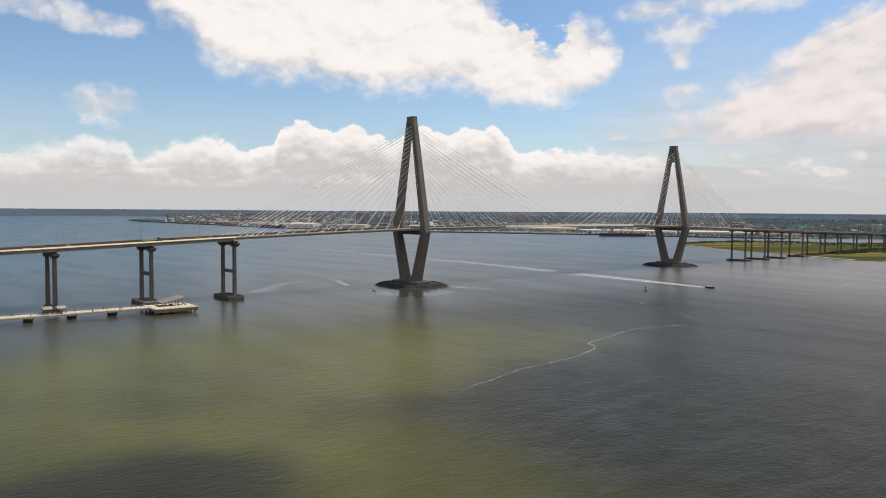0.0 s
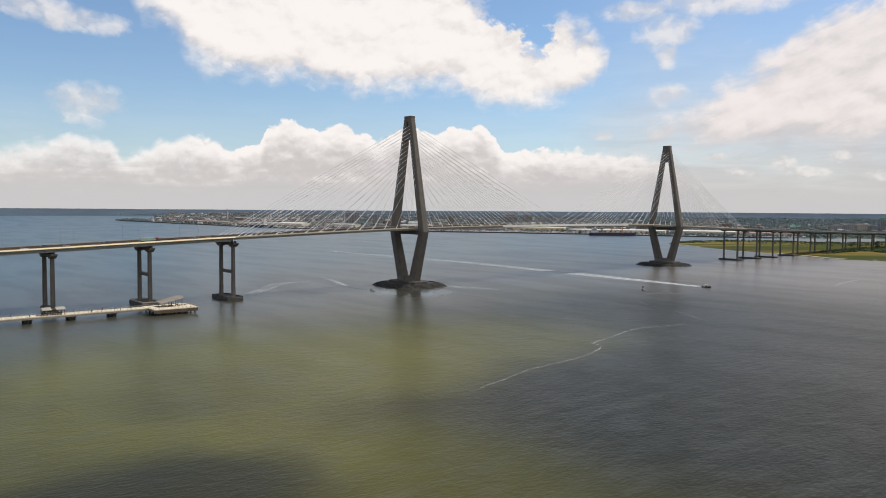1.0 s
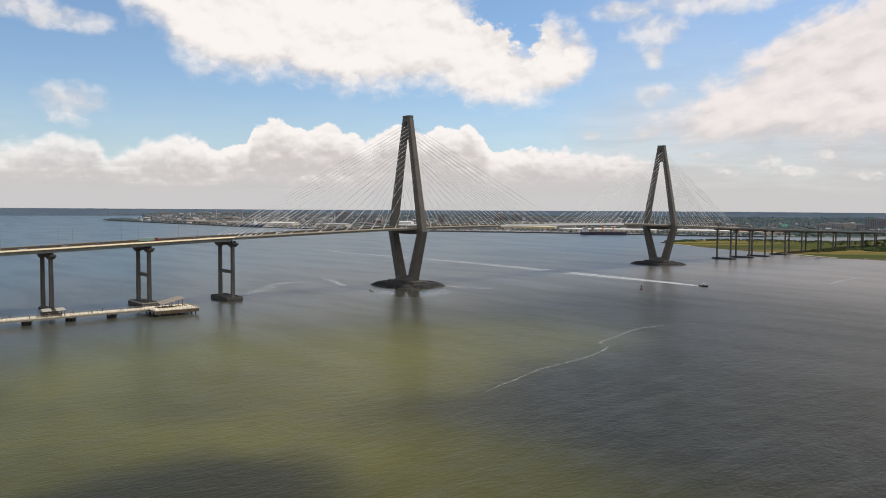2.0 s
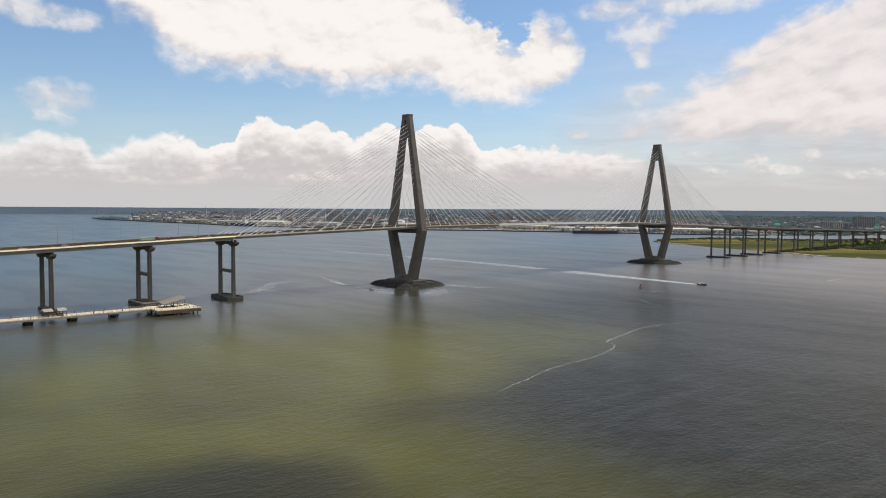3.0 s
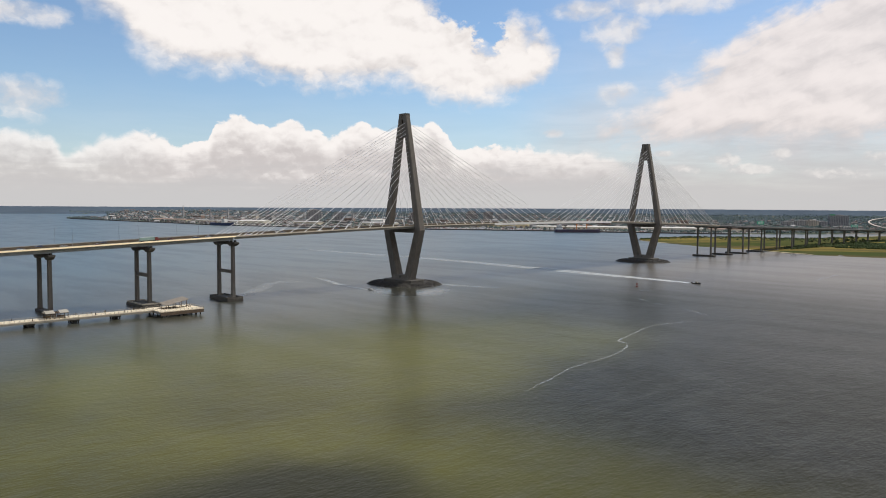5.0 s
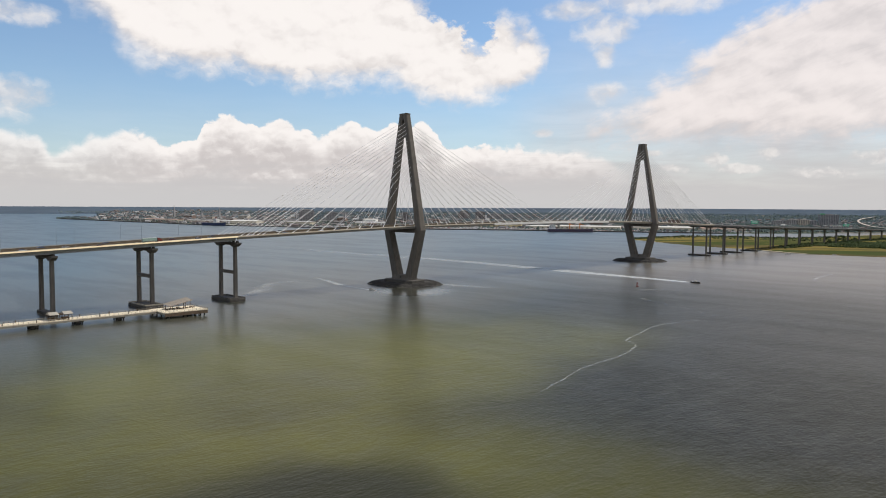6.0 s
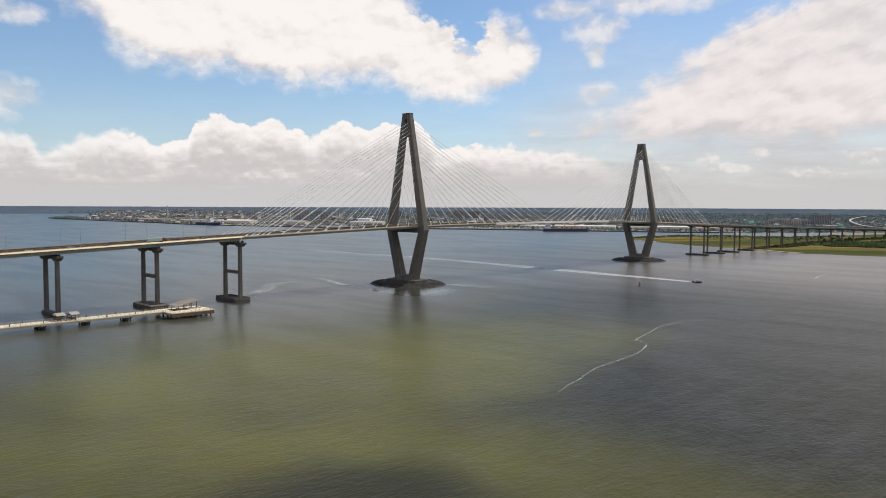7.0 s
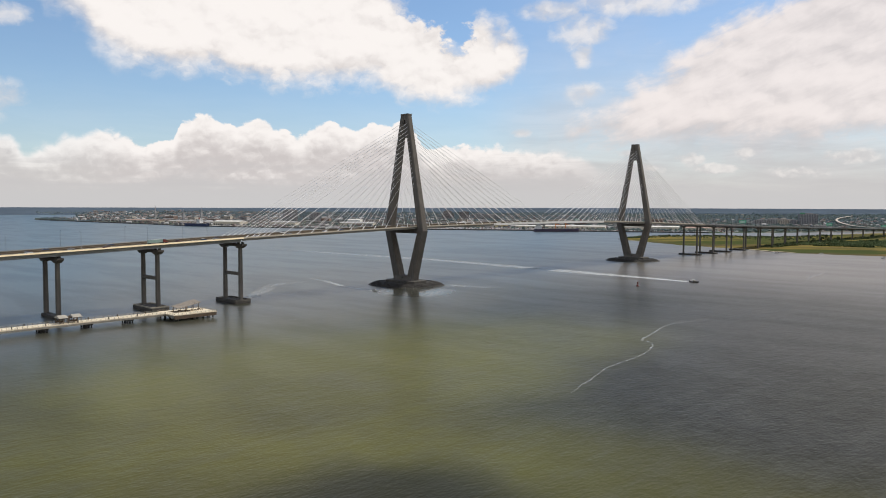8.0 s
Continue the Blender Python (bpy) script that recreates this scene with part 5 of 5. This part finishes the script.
for k, (px, py, w, st, m) in enumerate(((2700, 655, 46, 6, grey_wall), (2735, 620, 40, 7, grey_wall), (2775, 585, 40, 7, beige_wall), (2805, 555, 30, 6, slate_wall))):
    block(px, py, w, 24, st, m, grey_roof, "pale mid-rise apartment block beyond the viaduct", -52)
block(2891, 524, 68, 34, 13, slate_wall, grey_roof, "dark office block with a green rooftop box", -56)
bx, by = drawn_in(2891, 524)
part_roof = thing("rooftop_box", "bright green box on an office roof", "roof structure", "", (bx - 12, by + 18, 2.2 + lift(bx, by) + 45.0), -56)
part("box", Geo().box(-8, 8, -6, 6, 0, 5), green_roof, part_roof)
for x, y, w, st, m in ((1560, 2150, 40, 5, brick_wall), (1700, 1980, 46, 4, beige_wall), (1830, 1830, 50, 4, brick_wall), (1980, 1700, 44, 5, beige_wall), (2150, 1560, 60, 4, grey_wall), (2280, 1380, 44, 5, brick_wall),
                       (1880, 1300, 40, 3, beige_wall), (2050, 1120, 50, 4, brick_wall), (2200, 960, 44, 4, beige_wall), (2350, 860, 60, 5, grey_wall), (2480, 1010, 50, 6, brick_wall), (1190, 2480, 50, 4, brick_wall),
                       (1250, 2780, 44, 5, beige_wall), (1300, 3100, 60, 5, brick_wall), (1180, 3300, 40, 4, beige_wall), (1420, 2600, 40, 6, grey_wall), (1500, 2900, 54, 5, beige_wall), (2100, 420, 60, 3, beige_wall), (2300, 300, 50, 4, grey_wall)):
    block(x, y, w, 22, st, m, random.Random(x).choice((grey_roof, white_roof, rust_roof)), "low town building with a flat roof", facing(x, y), True, False, "town_building")


def church(x, y, h):
    x, y = drawn_in(x, y)
    c = thing("church", "town church with a slender dark steeple", "church", "churches", (x, y, 2.2 + lift(x, y)), facing(x, y))
    part("nave", Geo().box(-16, 10, -8, 8, 0, 11), beige_wall, c)
    part("nave_roof", Geo().prism([(-8.6, 11), (8.6, 11), (0, 17)], 0, -16.5, 10.3), grey_roof, c)
    part("steeple_tower", Geo().box(10.3, 18, -3.9, 3.9, 0, h * 0.55), grey_wall, c)
    part("spire", Geo().loft([chamfered(14.15, 0, z, w, w, w * 0.25) for z, w in ((h * 0.55, 7.4), (h * 0.72, 4.6), (h, 0.3))]), slate_wall, c)


church(1420, 3560, 62), church(1395, 3180, 48), church(1560, 3300, 56), church(1760, 2840, 50), church(1900, 2600, 44)


# the curved flyover beyond the viaduct
g = Geo()
arc = []
RAMP = [(74.6, 4300), (73.9, 4050), (73.6, 3750), (73.8, 3400), (74.4, 3050), (75.6, 2850), (77.8, 2760)]
for i in range(37):
    s = i / 36 * (len(RAMP) - 1)
    k = min(int(s), len(RAMP) - 2)
    p0, p1, p2, p3 = (Vector(RAMP[max(0, min(len(RAMP) - 1, k + d))]) for d in (-1, 0, 1, 2))
    u = s - k
    p = 0.5 * (2 * p1 + (p2 - p0) * u + (2 * p0 - 5 * p1 + 4 * p2 - p3) * u * u + (3 * p1 - p0 - 3 * p2 + p3) * u ** 3)
    x, y = polar(*p)
    arc.append((x, y, lift(x, y) + 12))
fly = thing("flyover", "pale concrete flyover curving through the trees", "flyover")
part("ramp", Geo().loft([[(x - 1.5, y - 4.5, z), (x + 1.5, y + 4.5, z), (x + 1.5, y + 4.5, z + 1.4), (x - 1.5, y - 4.5, z + 1.4)] for x, y, z in arc]), beige_wall, fly)
for x, y, z in arc[::3]:
    part("column", Geo().tube((x, y, lift(x, y)), (x, y, z), 1.4, n=8), pier_concrete, fly)


# ---- masses of houses, cars and trees ----
rnd = random.Random(5)


def houses(name, count, pick, label):
    v, f = [], []
    for _ in range(count):
        x, y = pick()
        w, d, h = rnd.uniform(8, 24), rnd.uniform(7, 14), rnd.uniform(3.5, 9)
        a = radians(rnd.choice((-42, 48)) + rnd.uniform(-6, 6))
        ca, sa = math.cos(a), math.sin(a)
        z0, k = 1.5 + lift(x, y), len(v)
        ridge = h + (rnd.uniform(1.5, 3.5) if rnd.random() < 0.65 else 0.05)
        for px, py, pz in ((-w, -d, 0), (w, -d, 0), (w, d, 0), (-w, d, 0), (-w, -d, h), (w, -d, h), (w, d, h), (-w, d, h), (-w, 0, ridge), (w, 0, ridge)):
            v.append((x + (px * ca - py * sa) / 2, y + (px * sa + py * ca) / 2, z0 + pz))
        f += [tuple(k + i for i in q) for q in ((0, 1, 5, 4), (1, 2, 6, 9, 5), (2, 3, 7, 6), (3, 0, 4, 8, 7), (4, 5, 9, 8), (6, 7, 8, 9))]
    return tagged(new(name, fast_mesh(name, v, f, house_mass)), label, "houses", kind="stuff")


def inland(b0, b1, d0, d1, power=1.0):
    def pick():
        while True:
            b = rnd.uniform(b0, b1)
            r = min(4880, bank(b) + d0 + (d1 - d0) * rnd.random() ** power)
            if dry(b, r - 20) and dry(b, r + 20) and (b > 20.5 or (r < 4300 and (b > 19.9 or r < bank(b) + 40 + 60 * (b - 16.5)))):
                return polar(b, r)
    return pick


houses("town_houses", 2700, inland(17.5, 62, 130, 1900, 0.9), "crowded low town houses with grey, white and brown roofs")
houses("old_town_houses", 620, inland(18.6, 34, 20, 1100), "crowded low houses with rust and grey roofs by the harbour")
houses("west_bank_houses", 700, inland(58, 82, 60, 1500), "scattered low buildings on the far bank")

v, f = [], []
for _ in range(3600):
    b = rnd.uniform(33, 67)
    x, y = polar(b, bank(b) + 30 + 12 * rnd.randrange(14) + rnd.uniform(-1, 1))
    a = radians(-44)
    ca, sa, k, z0 = math.cos(a), math.sin(a), len(v), 3.3
    for px, py, pz in ((-2.3, -0.95, 0.2), (2.3, -0.95, 0.2), (2.3, 0.95, 0.2), (-2.3, 0.95, 0.2), (-2.3, -0.95, 0.9), (2.3, -0.95, 0.9), (2.3, 0.95, 0.9), (-2.3, 0.95, 0.9), (-1.6, -0.75, 1.5), (1.0, -0.75, 1.5), (1.0, 0.75, 1.5), (-1.6, 0.75, 1.5)):
        v.append((x + px * ca - py * sa, y + px * sa + py * ca, z0 + pz))
    f += [tuple(k + i for i in q) for q in ((0, 1, 5, 4), (1, 2, 6, 5), (2, 3, 7, 6), (3, 0, 4, 7), (4, 5, 9, 8), (5, 6, 10, 9), (6, 7, 11, 10), (7, 4, 8, 11), (8, 9, 10, 11))]
tagged(new("parked_cars", fast_mesh("parked_cars", v, f, car_mass)), "rows of parked cars waiting in the port yard", "cars", kind="stuff")

ICO_V, ICO_F = (np.array(a) for a in icosahedron())


def clumps(name, spots, material, label, category="trees"):
    """Many small uneven leaf clumps; spots: x, y, ground z, radius, height."""
    npr = np.random.RandomState(len(spots))
    v, f = [], []
    for i, (x, y, z, r, h) in enumerate(spots):
        p = ICO_V * (1 + 0.32 * npr.uniform(-1, 1, (12, 1))) * (r, r, h * 0.55) + (x, y, z + h * 0.5)
        v.append(p)
        f.append(ICO_F + 12 * i)
    return tagged(new(name, fast_mesh(name, np.concatenate(v), np.concatenate(f), material)), label, category, kind="stuff")


def grove(count, pick, r0, r1, h0, h1, z=1.5):
    out = []
    for _ in range(count):
        x, y = pick()
        s = rnd.uniform(r0, r1)
        for _ in range(3):
            px, py = x + rnd.gauss(0, s * 0.6), y + rnd.gauss(0, s * 0.6)
            tall = 0.75 + 0.7 * noise.noise((px * 0.02, py * 0.02, 8.0))
            out.append((px, py, z + lift(px, py), s * rnd.uniform(0.6, 1.0), rnd.uniform(h0, h1) * tall))
    return out


clumps("town_trees", grove(4200, inland(17.3, 62, 20, 2100, 0.9), 2.2, 5, 4, 9), hazed_town_foliage, "dense dark green street trees among town houses")
clumps("point_trees", grove(150, inland(17.3, 19.6, 2, 150), 2, 4, 4, 8), hazed_town_foliage, "dark trees on a low point of land by the harbour")
clumps("west_bank_trees", grove(9500, inland(56, 84, 25, 2000, 0.9), 2.6, 5.5, 5, 10), hazed_town_foliage, "dense dark green trees on the far bank")


def far_ring():
    while True:
        b = rnd.uniform(0, 88)
        r = rnd.uniform(max(bank(b) + 20, 3500), 4900)
        if b > 17.5 and dry(b, r + 30) and dry(b, r - 30):
            return polar(b, r)


clumps("far_woods", grove(13000, far_ring, 3, 6, 6, 10), hazed_far_foliage, "woods stretching to the skyline, blued by painted haze", "woods")


# the close canopy of the woods on the skyline
g = Geo()
bearings = [-12 + 0.11 * i for i in range(982)]
rows = []
for r, k in ((4375, 0.0), (4395, 0.2), (4450, 0.22), (4500, 0.24), (4560, 0.26), (4630, 0.38), (4700, 0.52), (4760, 0.7), (4810, 0.88), (4850, 0.97), (4900, 0.97), (4940, 0.9)):
    row = []
    for i, b in enumerate(bearings):
        x, y = polar(b, 4940 - (4940 - r) * float(np.interp(b, [20, 24], [1.0, 0.5])) + 14 * noise.noise((b * 3, r, 0)))
        top = float(np.interp(b, [10, 16, 30, 43, 60], [20, 20, 18.5, 22, 27]))
        row.append((x, y, lift(x, y) + top * k + 0.9 * noise.noise((b * 1.3, r * 0.02, 4)) + 0.8 * noise.noise((b * 6, r * 0.05, 9))))
    rows.append(row)
g.loft(rows, cap=False, close=False)
tagged(part("woods_canopy", g, hazed_canopy, None, smooth=True), "canopy of distant woods along the skyline, blued by painted haze", "woods", kind="stuff")


# ---- trees and thickets on the marsh island ----
def on_isle(t, s):
    a, b = along(SHORE, t), along(BACK, t)
    return a[0] + (b[0] - a[0]) * s, a[1] + (b[1] - a[1]) * s


def thicket():
    while True:
        t, s = rnd.uniform(0.48, 0.98), rnd.uniform(0.2, 0.55)
        x, y = on_isle(t, s)
        if abs(s - 0.37) < 0.03 + 0.42 * (t - 0.45) and noise.noise((x * 0.012, y * 0.012, 2.0)) + 0.5 * noise.noise((x * 0.04, y * 0.04, 5.0)) > -0.16:
            return x, y


def back_hedge():
    t = rnd.uniform(0.02, 0.62)
    return on_isle(t, rnd.uniform(0.86, 0.97) if rnd.random() < 0.6 else rnd.uniform(0.66, 0.97))


def under_deck():
    x = rnd.uniform(960, 1900)
    return x, axis_y(x) + rnd.uniform(-26, 14)


clumps("thicket", grove(5000, thicket, 1.4, 3.2, 2.5, 7, 1.0), shrub_foliage, "dark green thicket on the marsh island", "shrubs")
clumps("hedge", grove(900, back_hedge, 0.9, 2.2, 1.5, 4, 1.0), foliage, "dark shrubs along the island's far edge", "shrubs")
clumps("shrubs", grove(900, under_deck, 1.0, 2.6, 1.5, 4.5, 1.2), foliage, "low dark shrubs beneath the viaduct", "shrubs")


def tree_mesh(seed):
    npr = np.random.RandomState(seed)
    v, f = [], []
    for i in range(46):
        a, e = npr.uniform(0, 2 * math.pi), npr.uniform(-0.3, 1.2)
        d = npr.uniform(1.4, 3.6)
        c = np.array([math.cos(a) * math.cos(e) * d, math.sin(a) * math.cos(e) * d, 6.4 + math.sin(e) * d * 1.1])
        v.append(ICO_V * (1 + 0.35 * npr.uniform(-1, 1, (12, 1))) * npr.uniform(0.7, 1.35) + c)
        f.append(ICO_F + 12 * i)
    return fast_mesh("crown", np.concatenate(v), np.concatenate(f), foliage)


first_trees = []
for k in range(3):
    t = thing("tree", "small round-headed green tree on the marsh island", "tree", "island trees")
    part("trunk", Geo().loft([ellipse(0.2 * math.sin(z), 0, z, r, r, 8) for z, r in ((0, 0.4), (2, 0.28), (4, 0.22), (7, 0.1))]), timber, t)
    for i in range(4):
        a = i * 1.7 + k
        part("limb", Geo().tube((0, 0, 3 + 0.5 * i), (math.cos(a) * 2, math.sin(a) * 2, 5.6 + 0.4 * i), 0.13, 0.05, 6), timber, t)
    part("crown", tree_mesh(20 + k), foliage, t)
    first_trees.append(t)
for k in range(42):
    x, y = on_isle(rnd.uniform(0.5, 0.85), rnd.uniform(0.3, 0.7)) if k % 3 else on_isle(rnd.uniform(0.05, 0.6), rnd.uniform(0.88, 0.97))
    m = Matrix.Translation((x, y, 1.2)) @ pose(0, 0, 0, 0, 0, rnd.uniform(0, 360)) @ Matrix.Scale(rnd.uniform(0.6, 1.15) if k % 3 else rnd.uniform(0.3, 0.5), 4)
    if k < 3:
        first_trees[k].matrix_basis = m
    else:
        copy_thing(first_trees[k % 3], m)
